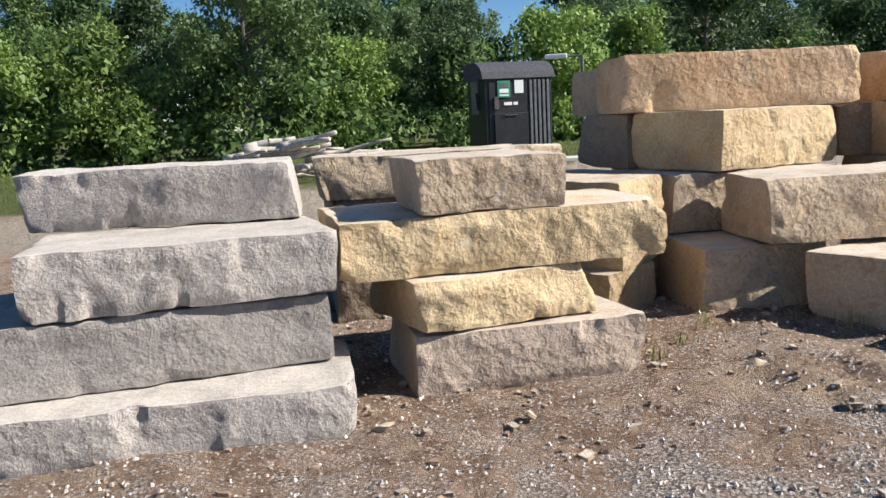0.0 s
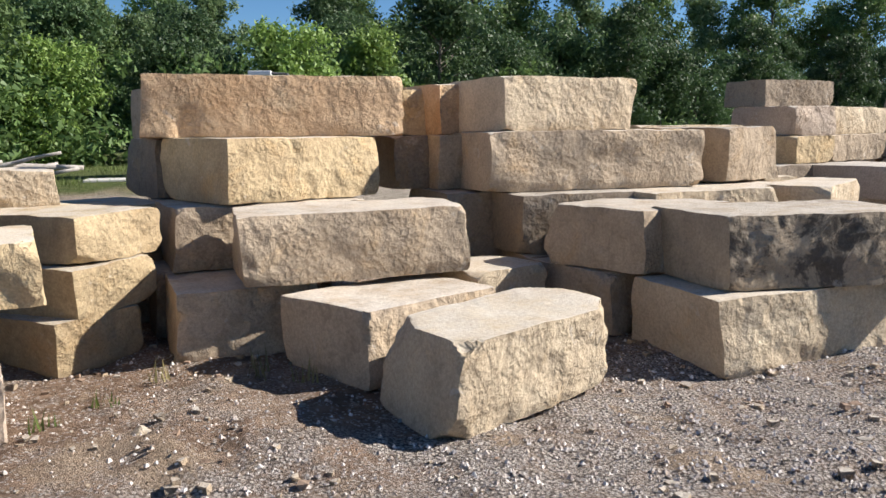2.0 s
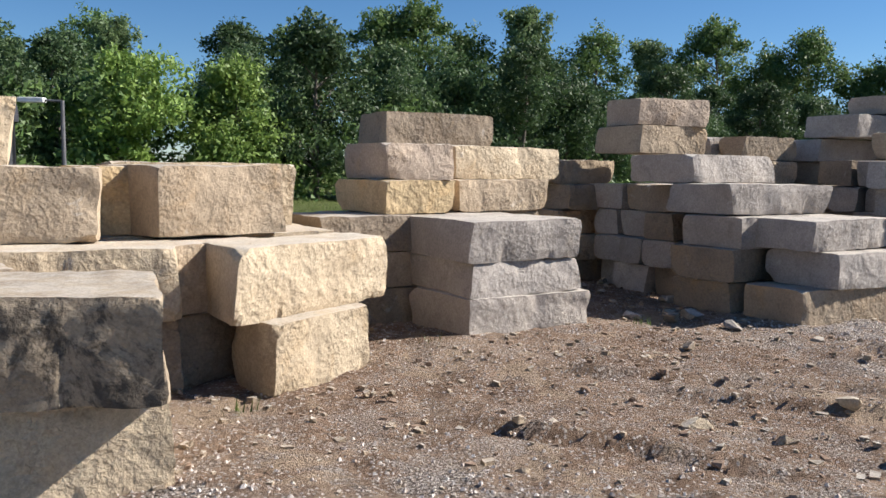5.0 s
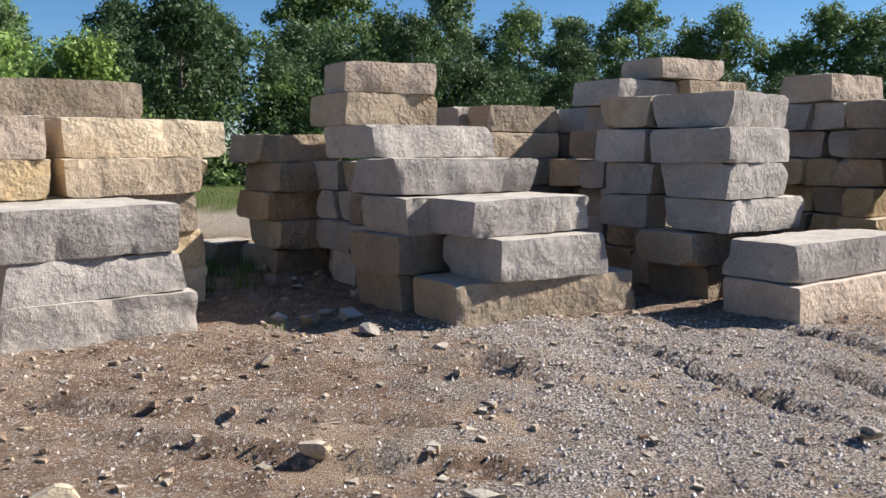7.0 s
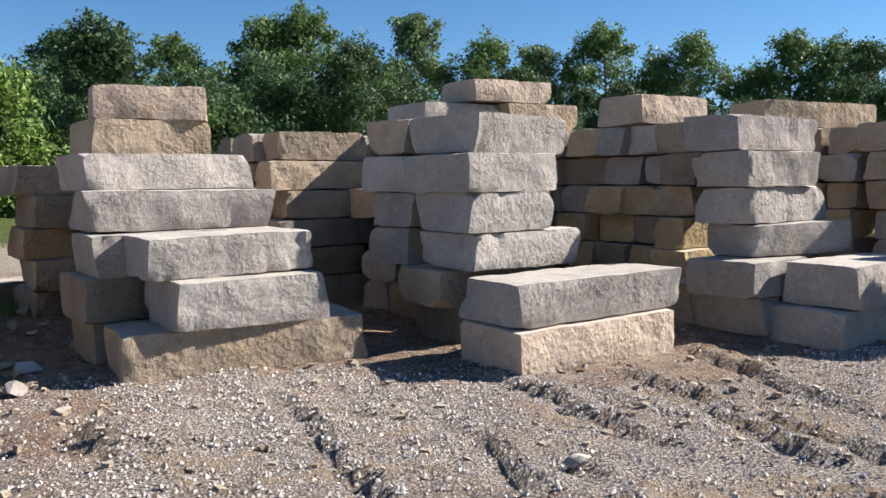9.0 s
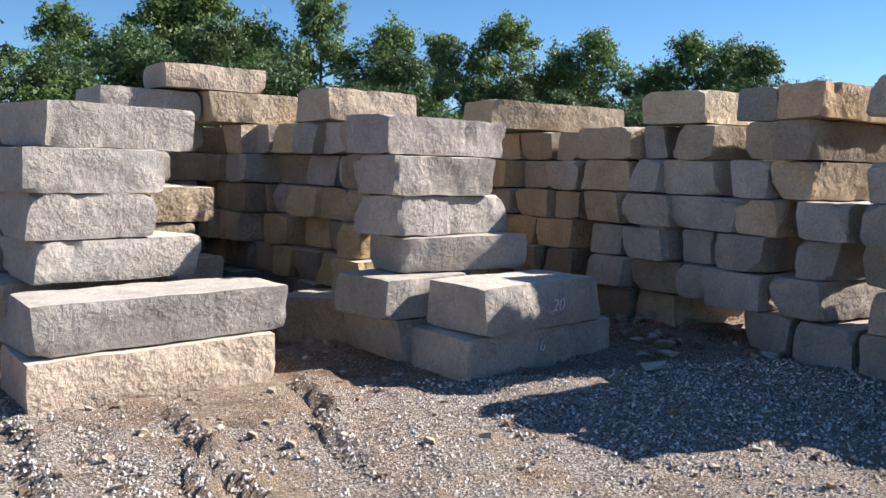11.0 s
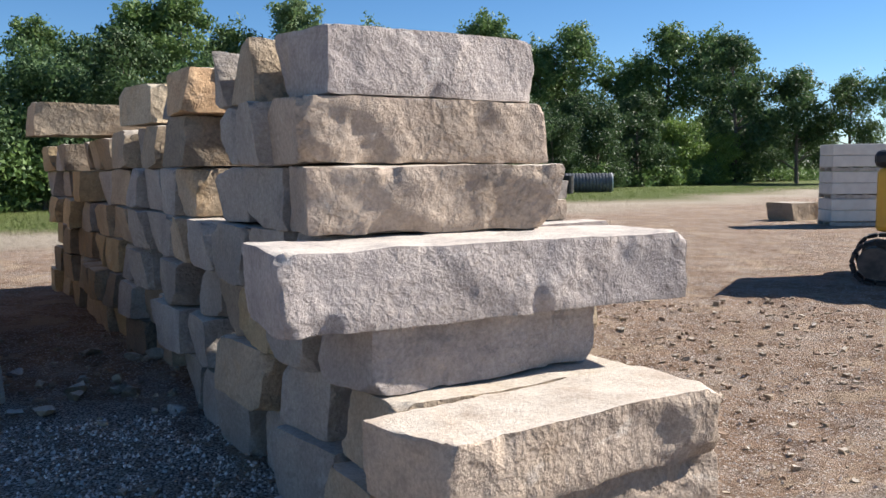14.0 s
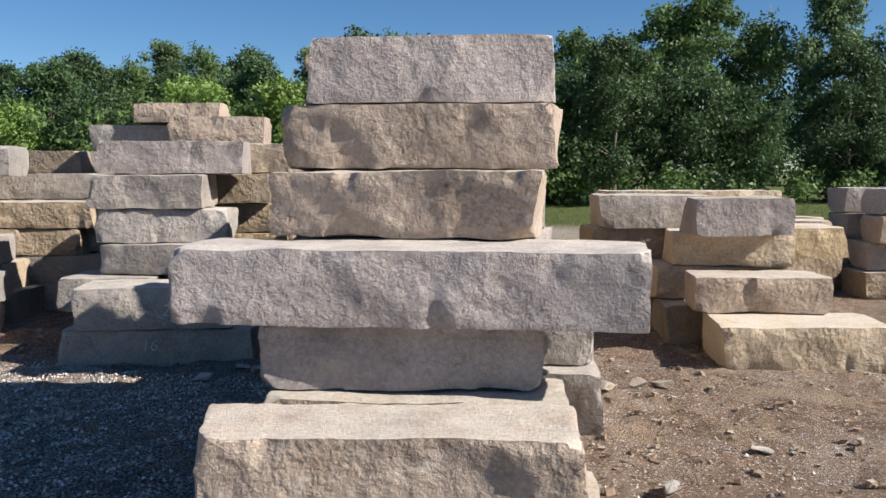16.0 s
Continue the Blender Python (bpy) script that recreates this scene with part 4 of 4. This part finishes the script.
# ---- slabs on pallets, boulder, pipe and drums beyond the road ----
def pallet(z):
    root = new("pallet")
    tagged(root, "grey wooden pallet under sawn stone slabs", "pallet", "pallets")
    for y in (0.0, 0.5, 1.0):
        part("bearer", box(bmesh.new(), (0, y, 0), (2.2, y + 0.1, 0.09)), WOOD, root)
    for k in range(6):
        part("board", box(bmesh.new(), (0.4 * k, 0, 0.09), (0.4 * k + 0.14, 1.1, 0.115)), WOOD, root)
    root.matrix_world = pose(35.95, 22.6, z, 0, 0, -20)


for z, n in ((0.0, 2), (0.75, 2), (1.50, 2)):
    pallet(z)
    for k in range(n):
        ob = low_slab(35.95, 22.6, -20, 2.2, 1.1, 0.305, z + 0.12 + 0.312 * k, SLAB, "pale sawn stone slab stacked on a wooden pallet")
between((36.3, 24.7), (37.5, 25.1), -0.05, 0.55, 0.8, "brown", "loose boulder", skew=2.5, rough=0.06, step=0.07)


def pipe():
    root = new("concrete_pipe")
    root.matrix_world = pose(40.3, 55.6, 0.62, 0, 90, -14)
    tagged(root, "dark corrugated culvert pipe with a pale end", "pipe")
    bm = bmesh.new()
    rings = [(0.22 * (k // 4) + (0.0, 0.11, 0.13, 0.20)[k % 4], (0.66, 0.66, 0.62, 0.62)[k % 4]) for k in range(72)]
    loops = [[bm.verts.new((rad * math.cos(2 * math.pi * i / 28), rad * math.sin(2 * math.pi * i / 28), z)) for i in range(28)] for z, rad in rings]
    for lo, hi in zip(loops, loops[1:]):
        for i in range(28):
            bm.faces.new((lo[i], lo[(i + 1) % 28], hi[(i + 1) % 28], hi[i]))
    part("shell", bm, RIB, root)
    part("end_cap", rod(bmesh.new(), (0, 0, 3.9), (0, 0, 3.97), 0.67, n=28), WHITE, root, "pale pipe end")


pipe()
for k, (dx, dy, m, nm) in enumerate(((36.2, 50.4, YELLOW, "yellow"), (37.2, 50.9, RED, "red"), (38.6, 51.6, RUBBER, "black"), (40.0, 52.2, RUBBER, "black"), (35.0, 49.8, RUBBER, "black"))):
    root = new("drum")
    root.matrix_world = pose(dx, dy, 0.0)
    tagged(root, f"{nm} steel drum standing at the edge of the grass", "drum", "drums")
    part("barrel", rod(bmesh.new(), (0, 0, 0), (0, 0, 1.15), 0.42, n=20), m, root)
    for z in (0.38, 0.76):
        part("hoop", rod(bmesh.new(), (0, 0, z), (0, 0, z + 0.05), 0.435, n=20), m, root)


# ---- trees ----
def leaves(rng, centres, radii, count, size):
    """Pointed leaf faces scattered through clumps, denser towards each clump's skin."""
    pick = rng.choice(len(centres), count, p=radii**2.2 / (radii**2.2).sum())
    d = rng.normal(size=(count, 3))
    d /= np.linalg.norm(d, axis=1, keepdims=True)
    rad = radii[pick] * np.clip(np.abs(rng.normal(0.70, 0.28, count)), 0, 1.15)
    c = centres[pick] + d * rad[:, None] * [1, 1, 0.85]
    u = rng.normal(size=(count, 3))
    u /= np.linalg.norm(u, axis=1, keepdims=True)
    w = np.cross(u, d + 0.4 * rng.normal(size=(count, 3)))
    w /= np.maximum(np.linalg.norm(w, axis=1, keepdims=True), 1e-6)
    s = (size * (0.6 + 0.8 * rng.rand(count)))[:, None]
    tri = np.stack([c - u * s * 0.8 - w * s * 0.5, c + u * s, c - u * s * 0.6 + w * s * 0.6], 1).reshape(-1, 3)
    return tri, np.arange(3 * count).reshape(-1, 3)


def tree(seed, height, width, tone, count=13500, low=0.12, open_top=0.0, size=0.12):
    """A broad-leaved tree: tapered trunk, forking limbs, a crown of leaf clumps."""
    rng = np.random.RandomState(seed)
    root = new("tree")
    bm = bmesh.new()
    lean = rng.uniform(-0.05, 0.05, 2)
    tops, pts = [], [Vector((0, 0, -0.2))]
    for k in range(1, 7):
        z = height * 0.9 * k / 6
        pts.append(Vector((lean[0] * z + rng.uniform(-0.1, 0.1), lean[1] * z + rng.uniform(-0.1, 0.1), z)))
    r0 = height * 0.018
    for k in range(6):
        rod(bm, pts[k], pts[k + 1], r0 * (1 - k / 6.6), r0 * (1 - (k + 1) / 6.6), 8)
    centres, radii = [], []
    for k in range(30):
        f = low + (0.98 - low) * (k + rng.rand()) / 30
        base = pts[min(5, int(f * 6))].lerp(pts[min(6, int(f * 6) + 1)], (f * 6) % 1)
        a = rng.uniform(0, 2 * math.pi)
        prof = math.sin(math.pi * min(1, 0.18 + 0.86 * f)) ** 0.7
        reach = width * prof * rng.uniform(0.3, 1.08)
        tip = base + Vector((math.cos(a) * reach, math.sin(a) * reach, reach * rng.uniform(0.15, 0.7)))
        mid = base.lerp(tip, 0.5) + Vector((0, 0, 0.12 * reach))
        r = r0 * (0.5 - 0.35 * f)
        rod(bm, base, mid, r, r * 0.65, 5, False)
        rod(bm, mid, tip, r * 0.65, r * 0.25, 5, False)
        rad = width * rng.uniform(0.26, 0.44) * (1 - open_top * f * 0.35)
        centres.append(tip)
        radii.append(rad)
        for _ in range(5):
            o = Vector(rng.normal(size=3))
            o *= rad * rng.uniform(0.5, 1.25) / max(o.length, 0.01)
            centres.append(tip + o)
            radii.append(rad * rng.uniform(0.35, 0.7))
    part("trunk", bm, BARK, root)
    v, f = leaves(rng, np.array([list(c) for c in centres]), np.array(radii), count, size)
    crown = new("crown", mesh_of("crown", v.tolist(), f.tolist(), LEAF[tone]))
    crown.parent = root
    return root


KINDS = [
    (tree(1, 10.5, 2.9, "mid"), "tall green broad-leaved tree in the tree line"),
    (tree(2, 9.0, 2.7, "dark"), "dark green dense tree in the tree line"),
    (tree(3, 11.5, 2.4, "pale", 16500), "tall pale green poplar in the tree line"),
    (tree(4, 11.0, 3.2, "mid", 13000, 0.3, 0.9), "open-topped cottonwood with gaps in its crown"),
    (tree(5, 6.5, 2.6, "bright", 12500, 0.05), "bright green bushy tree at the wood's edge"),
    (tree(6, 7.5, 3.0, "dark", 14000, 0.04), "low dark green tree with foliage down to the ground"),
    (tree(7, 10.0, 2.6, "dark", 15000, 0.1), "dark green oak in the tree line"),
]
for root, text in KINDS:
    tagged(root, text, "tree", "tree line")
TREE_H = (10.5, 9.0, 11.5, 11.0, 6.5, 7.5, 10.0)
trng = random.Random(21)
first = set()


def plant(kind, x, y, s, turn):
    root = KINDS[kind][0]
    m = pose(x, y, ground_z(x, y) - 0.05, 0, 0, turn) @ Matrix.Diagonal((s, s, s, 1))
    if kind in first:
        o = copy_thing(root, m)
        o.matrix_basis = m
    else:
        first.add(kind)
        root.matrix_basis = m


def edge(x):
    return 34.5 + 0.62 * x


# the shrubby edge of the wood, and a lower rank just behind it
x = -30.0
while x < 84:
    plant(trng.choice((4, 4, 5, 4, 0) if x < 2 else (4, 5, 5, 1, 6, 5)), x + trng.uniform(-0.8, 0.8), edge(x) + trng.uniform(-0.5, 1.5), trng.uniform(0.62, 0.98), trng.uniform(0, 360))
    if trng.random() < 0.7:
        plant(trng.choice((0, 1, 6, 1, 5)), x + trng.uniform(-1, 1), edge(x) + trng.uniform(4, 9), trng.uniform(0.66, 0.86), trng.uniform(0, 360))
    x += trng.uniform(3.0, 4.0) * (1 if x < 40 else 1.3)
for x in range(-8, 92, 9):
    plant(trng.choice((1, 6, 5)), x + trng.uniform(-2, 2), edge(x) + trng.uniform(12, 22), trng.uniform(0.85, 1.1), trng.uniform(0, 360))
# tall cottonwoods and poplars standing in the field beyond: x, y, height, kind
TALL = [(-24.3, 100.7, 19.8, 0), (-3.0, 106.0, 19.6, 3), (7.6, 107.0, 22.6, 3), (14.1, 107.1, 24.2, 3), (19.3, 106.8, 20.4, 0), (26.9, 106.0, 23.8, 2),
        (35.1, 104.5, 20.5, 0), (41.4, 102.8, 19.3, 2), (49.6, 100.1, 21.3, 3), (54.5, 98.1, 17.7, 0), (58.7, 96.1, 19.3, 3), (64.4, 93.0, 15.3, 0)]
TALL += [(67.8, 91.0, 18.7, 3), (71.9, 88.2, 17.9, 0), (65.9, 74.1, 15.3, 6), (70.3, 71.1, 11.3, 1), (73.8, 68.4, 10.6, 0), (77.6, 65.1, 12.6, 3), (84.0, 58.4, 11.6, 6)]
# nearer trees at the western end
TALL += [(-17.2, 53.5, 11.0, 0), (-14.3, 54.6, 9.0, 1), (-8.9, 56.2, 11.4, 2), (-1.4, 57.5, 11.7, 6), (-25.5, 33.7, 9.4, 0), (-23.4, 35.2, 9.2, 6), (-21.3, 36.4, 8.3, 0), (-14.2, 39.7, 8.9, 6),
         (-11.5, 40.5, 8.0, 0), (-9.3, 41.1, 7.5, 2), (-36.8, 48.3, 10.1, 1), (-34.1, 51.7, 10.8, 6), (-29.0, 57.1, 10.8, 6), (-26.0, 59.8, 13.2, 2), (-20.9, 63.8, 12.9, 6), (9.2, 69.6, 12.0, 1)]
for tx, ty, th, kind in TALL:
    plant(kind, tx, ty, th / TREE_H[kind], trng.uniform(0, 360))

# undergrowth along the foot of the wood
urng = np.random.RandomState(5)
ux = np.concatenate([urng.uniform(-36, 90, 520), urng.uniform(-36, 14, 330)])
uy = edge(ux) + urng.uniform(-2.0, 2.5, 850)
uv, uf = leaves(urng, np.stack([ux, uy, np.concatenate([urng.uniform(0.2, 1.6, 520), urng.uniform(1.2, 4.2, 330)])], -1), urng.uniform(0.5, 1.15, 850), 80000, 0.14)
uv[:, 2] = np.maximum(uv[:, 2], 0.02)
tagged(new("undergrowth", mesh_of("undergrowth", uv.tolist(), uf.tolist(), LEAF["mid"])), "tangled green undergrowth at the foot of the trees", "bushes", kind="stuff")


# ---- grass tufts and weeds ----
def blades(rng, x, y, n, h, spread_r):
    bx, by = x + rng.normal(size=n) * spread_r, y + rng.normal(size=n) * spread_r
    bz = rise(bx, by)
    a, hh = rng.uniform(0, 2 * np.pi, n), h * rng.uniform(0.5, 1.2, n)
    w, ln = 0.012 + 0.03 * h, rng.uniform(0.1, 0.5, n) * hh
    dx, dy = np.cos(a), np.sin(a)
    b0 = np.stack([bx - dy * w / 2, by + dx * w / 2, bz - 0.01], -1)
    b1 = np.stack([bx + dy * w / 2, by - dx * w / 2, bz - 0.01], -1)
    tip = np.stack([bx + dx * ln, by + dy * ln, bz + hh], -1)
    return np.stack([b0, b1, tip], 1).reshape(-1, 3)


wrng = np.random.RandomState(9)
pts = []
gxs, gys = wrng.uniform(-20, 60, 60000), wrng.uniform(8, 62, 60000)
keep = (zones(gxs, gys)[2] > 0.5) & (gys < edge(gxs) + 1)
for gxx, gyy in list(zip(gxs[keep], gys[keep]))[:2600]:
    pts.append(blades(wrng, gxx, gyy, 9, 0.16, 0.18))
gv = np.concatenate(pts)
tagged(new("grass", mesh_of("grass", gv.tolist(), np.arange(len(gv)).reshape(-1, 3).tolist(), GRASS)), "mown green grass strip beyond the road", "grass", kind="stuff")
for wx, wy, m, h in ((2.05, 3.95, STRAW, 0.22), (1.15, 4.05, STRAW, 0.20), (0.95, 3.6, GRASS, 0.12), (0.75, 3.25, GRASS, 0.14), (6.45, 5.75, GRASS, 0.18), (7.75, 7.55, GRASS, 0.22), (5.75, 3.2, STRAW, 0.08), (1.75, 4.1, STRAW, 0.25), (9.9, 8.6, GRASS, 0.14)):
    v = blades(wrng, wx, wy, 12, h * 0.62, 0.045)
    tagged(new("weed", mesh_of("weed", v.tolist(), np.arange(len(v)).reshape(-1, 3).tolist(), m)), "small tuft of weeds growing out of the gravel", "weed", "weeds", kind="stuff")

for wx, wy in ((8.8, 11.5), (8.6, 10.9), (9.2, 11.9), (8.4, 11.9), (9.5, 12.3), (8.3, 12.6), (9.0, 10.6), (7.9, 13.1)):
    v = np.concatenate([blades(wrng, wx + 0.25 * wrng.normal(), wy + 0.2 * wrng.normal(), 26, 0.24, 0.10) for _ in range(4)])
    tagged(new("weed", mesh_of("weed", v.tolist(), np.arange(len(v)).reshape(-1, 3).tolist(), GRASS)), "dense green weeds growing in the shade of stacks", "weed", "weeds", kind="stuff")

# ---- loose stones ----
BOX = np.array([(0, 2, 6), (0, 6, 4), (1, 5, 7), (1, 7, 3), (0, 4, 5), (0, 5, 1), (2, 3, 7), (2, 7, 6), (4, 6, 7), (4, 7, 5), (0, 1, 3), (0, 3, 2)])
CAP = np.array([(0, 1, 4), (1, 2, 4), (2, 3, 5), (3, 0, 5), (0, 4, 5), (2, 5, 4)])


def lump(rng):
    """A broken lump: a jittered, turned and flattened brick."""
    v = np.array([(x, y, z) for x in (-1, 1) for y in (-1, 1) for z in (-1, 1)], float) * [0.8, 0.6, 0.5]
    v = v * rng.uniform(0.55, 1.2, (8, 3)) + rng.uniform(-0.2, 0.2, (8, 3))
    a = rng.uniform(0, 2 * math.pi)
    c, s = math.cos(a), math.sin(a)
    return v @ np.array([[c, s, 0], [-s, c, 0], [0, 0, 1]])


def cap(rng):
    """The upper side of a gravel chip bedded in the ground."""
    a = rng.uniform(0, 2 * math.pi) + np.array([0, 1.57, 3.14, 4.71]) + rng.uniform(-0.4, 0.4, 4)
    ring = np.stack([np.cos(a), np.sin(a), np.full(4, -0.35)], -1) * rng.uniform(0.75, 1.25, (4, 1))
    ridge = 0.5 * (ring[[0, 2]] + ring[[1, 3]]) * [0.45, 0.45, 0] + [0, 0, 1] * rng.uniform(0.35, 0.85, (2, 1))
    return np.concatenate([ring, ridge])


def chip_mat():
    k = Nodes("gravel_chip")
    one = k.add("ShaderNodeNewGeometry").outputs["Random Per Island"]
    col = k.mix(one, (0.40, 0.335, 0.30), (0.84, 0.765, 0.71))
    col = k.mix(k.mul(k.ramp(k.noise(33, 2), 0.52, 0.60), 0.5), col, (0.50, 0.375, 0.27))
    return k.done(col, 0.92, k.bump(k.noise(160, 3, 0.6), 0.003, 0.8), spec=0.2)


CHIP = chip_mat()
CLOD = plain_mat("earth_clod", (0.21, 0.145, 0.105), (0.36, 0.255, 0.185), 9, 0.95, 0, 0.02, 0.15)


def ground_at(x, y):
    i, j = np.clip(np.searchsorted(gx, x), 1, nx - 1), np.clip(np.searchsorted(gy, y), 1, ny - 1)
    return Z.reshape(ny, nx)[j, i]


def scatter(count, lo, hi, x0, x1, y0, y1, seed, want, shape=lump, faces=BOX):
    rng = np.random.RandomState(seed)
    xs, ys = rng.uniform(x0, x1, count), rng.uniform(y0, y1, count)
    g = zones(xs, ys)[0]
    ok = rng.rand(count) < want(g)
    xs, ys = xs[ok], ys[ok]
    zs = ground_at(xs, ys)
    vs, fs = [], []
    shapes = [shape(rng) for _ in range(90)]
    n = len(shapes[0])
    for k in range(len(xs)):
        r = lo + (hi - lo) * rng.rand() ** 2.5
        vs.append(shapes[rng.randint(90)] * r + [xs[k], ys[k], zs[k] + 0.12 * r])
        fs.append(faces + n * k)
    return np.concatenate(vs), np.concatenate(fs)


v, f = scatter(190000, 0.006, 0.017, -2, 26, 1.0, 8.6, 31, lambda g: 0.12 + 0.88 * g ** 1.5, cap, CAP)
tagged(new("gravel", mesh_of("gravel", v.tolist(), f.tolist(), CHIP)), "loose crushed grey gravel scattered over the yard", "gravel", kind="stuff")
v, f = scatter(6000, 0.010, 0.038, -2, 27, 1.2, 12, 33, lambda g: 0.75 - 0.55 * g)
tagged(new("clods", mesh_of("clods", v.tolist(), f.tolist(), CLOD)), "dark crumbled clods of dried earth on the yard", "clods", kind="stuff")
v, f = scatter(8000, 0.010, 0.042, -2, 27, 1.2, 12, 32, lambda g: 0.9 - 0.4 * g)
tagged(new("rubble", mesh_of("rubble", v.tolist(), f.tolist(), STONE["tan"][0])), "small broken stones scattered over the dirt", "stones", kind="stuff")


def rock(x, y, r, seed, tone="tan", flat=0.48):
    rng = np.random.RandomState(seed)
    bm = bmesh.new()
    bmesh.ops.create_icosphere(bm, subdivisions=3, radius=1)
    p = np.array([list(v.co) for v in bm.verts])
    cuts = rng.normal(size=(11, 3))
    cuts /= np.linalg.norm(cuts, axis=1, keepdims=True)
    for c in cuts:
        d = p @ c
        p = p - np.maximum(d - rng.uniform(0.25, 0.62), 0)[:, None] * c
    p = p * (1 + 0.06 * fbm(p * 3 + seed, 3))[:, None] * [1, rng.uniform(0.6, 0.95), flat]
    faces = [[w.index for w in fc.verts] for fc in bm.faces]
    bm.free()
    ob = new("rock", mesh_of("rock", (p * r).tolist(), faces, STONE[tone][0], 30))
    ob.matrix_world = pose(x, y, float(ground_at(np.array([x]), np.array([y]))[0]) + r * flat * 0.45, 0, 0, rng.uniform(0, 360))
    tagged(ob, f"loose {STONE[tone][1]} broken rock lying on the gravel", "rock", "loose rocks")


for k, (rx, ry, rr, tone) in enumerate(((1.31, 3.10, 0.09, "cream"), (13.9, 6.05, 0.11, "grey"), (11.1, 7.55, 0.12, "tan"), (22.5, 7.45, 0.12, "grey"), (21.8, 9.15, 0.16, "tan"), (21.95, 9.4, 0.13, "tan"),
                                        (22.15, 9.55, 0.12, "brown"), (9.15, 5.35, 0.13, "cream"), (9.5, 5.0, 0.10, "tan"), (10.2, 5.6, 0.13, "cream"), (10.9, 5.0, 0.11, "cream"), (-0.62, 2.0, 0.08, "tan"),
                                        (0.1, 2.2, 0.06, "tan"), (2.7, 2.0, 0.05, "grey"), (9.9, 7.4, 0.10, "tan"), (10.6, 8.2, 0.14, "slate"), (10.2, 8.6, 0.16, "brown"), (10.5, 8.9, 0.18, "brown"),
                                        (9.9, 9.0, 0.15, "slate"), (8.0, 4.7, 0.07, "tan"), (12.9, 5.4, 0.09, "tan"), (15.9, 7.2, 0.06, "tan"), (22.9, 8.3, 0.08, "grey"), (23.6, 8.0, 0.06, "cream"),
                                        (14.6, 8.05, 0.05, "slate"), (18.4, 10.2, 0.13, "slate"), (18.9, 10.6, 0.15, "brown"), (19.0, 9.8, 0.10, "slate"), (18.7, 8.9, 0.09, "slate"), (22.3, 8.4, 0.05, "cream"))):
    rock(rx, ry, rr, 100 + k, tone)
# broken pieces tipped beside the stepped stack and at the foot of the long row
prng = random.Random(77)
for cx, cy, n in ((9.9, 10.9, 11), (10.3, 9.9, 6), (19.0, 9.1, 10), (19.4, 10.2, 6)):
    for k in range(n):
        rock(cx + prng.gauss(0, 0.42), cy + prng.gauss(0, 0.38), prng.uniform(0.05, 0.17), 300 + k + int(40 * cx), prng.choice(("brown", "tan", "slate")), 0.55)
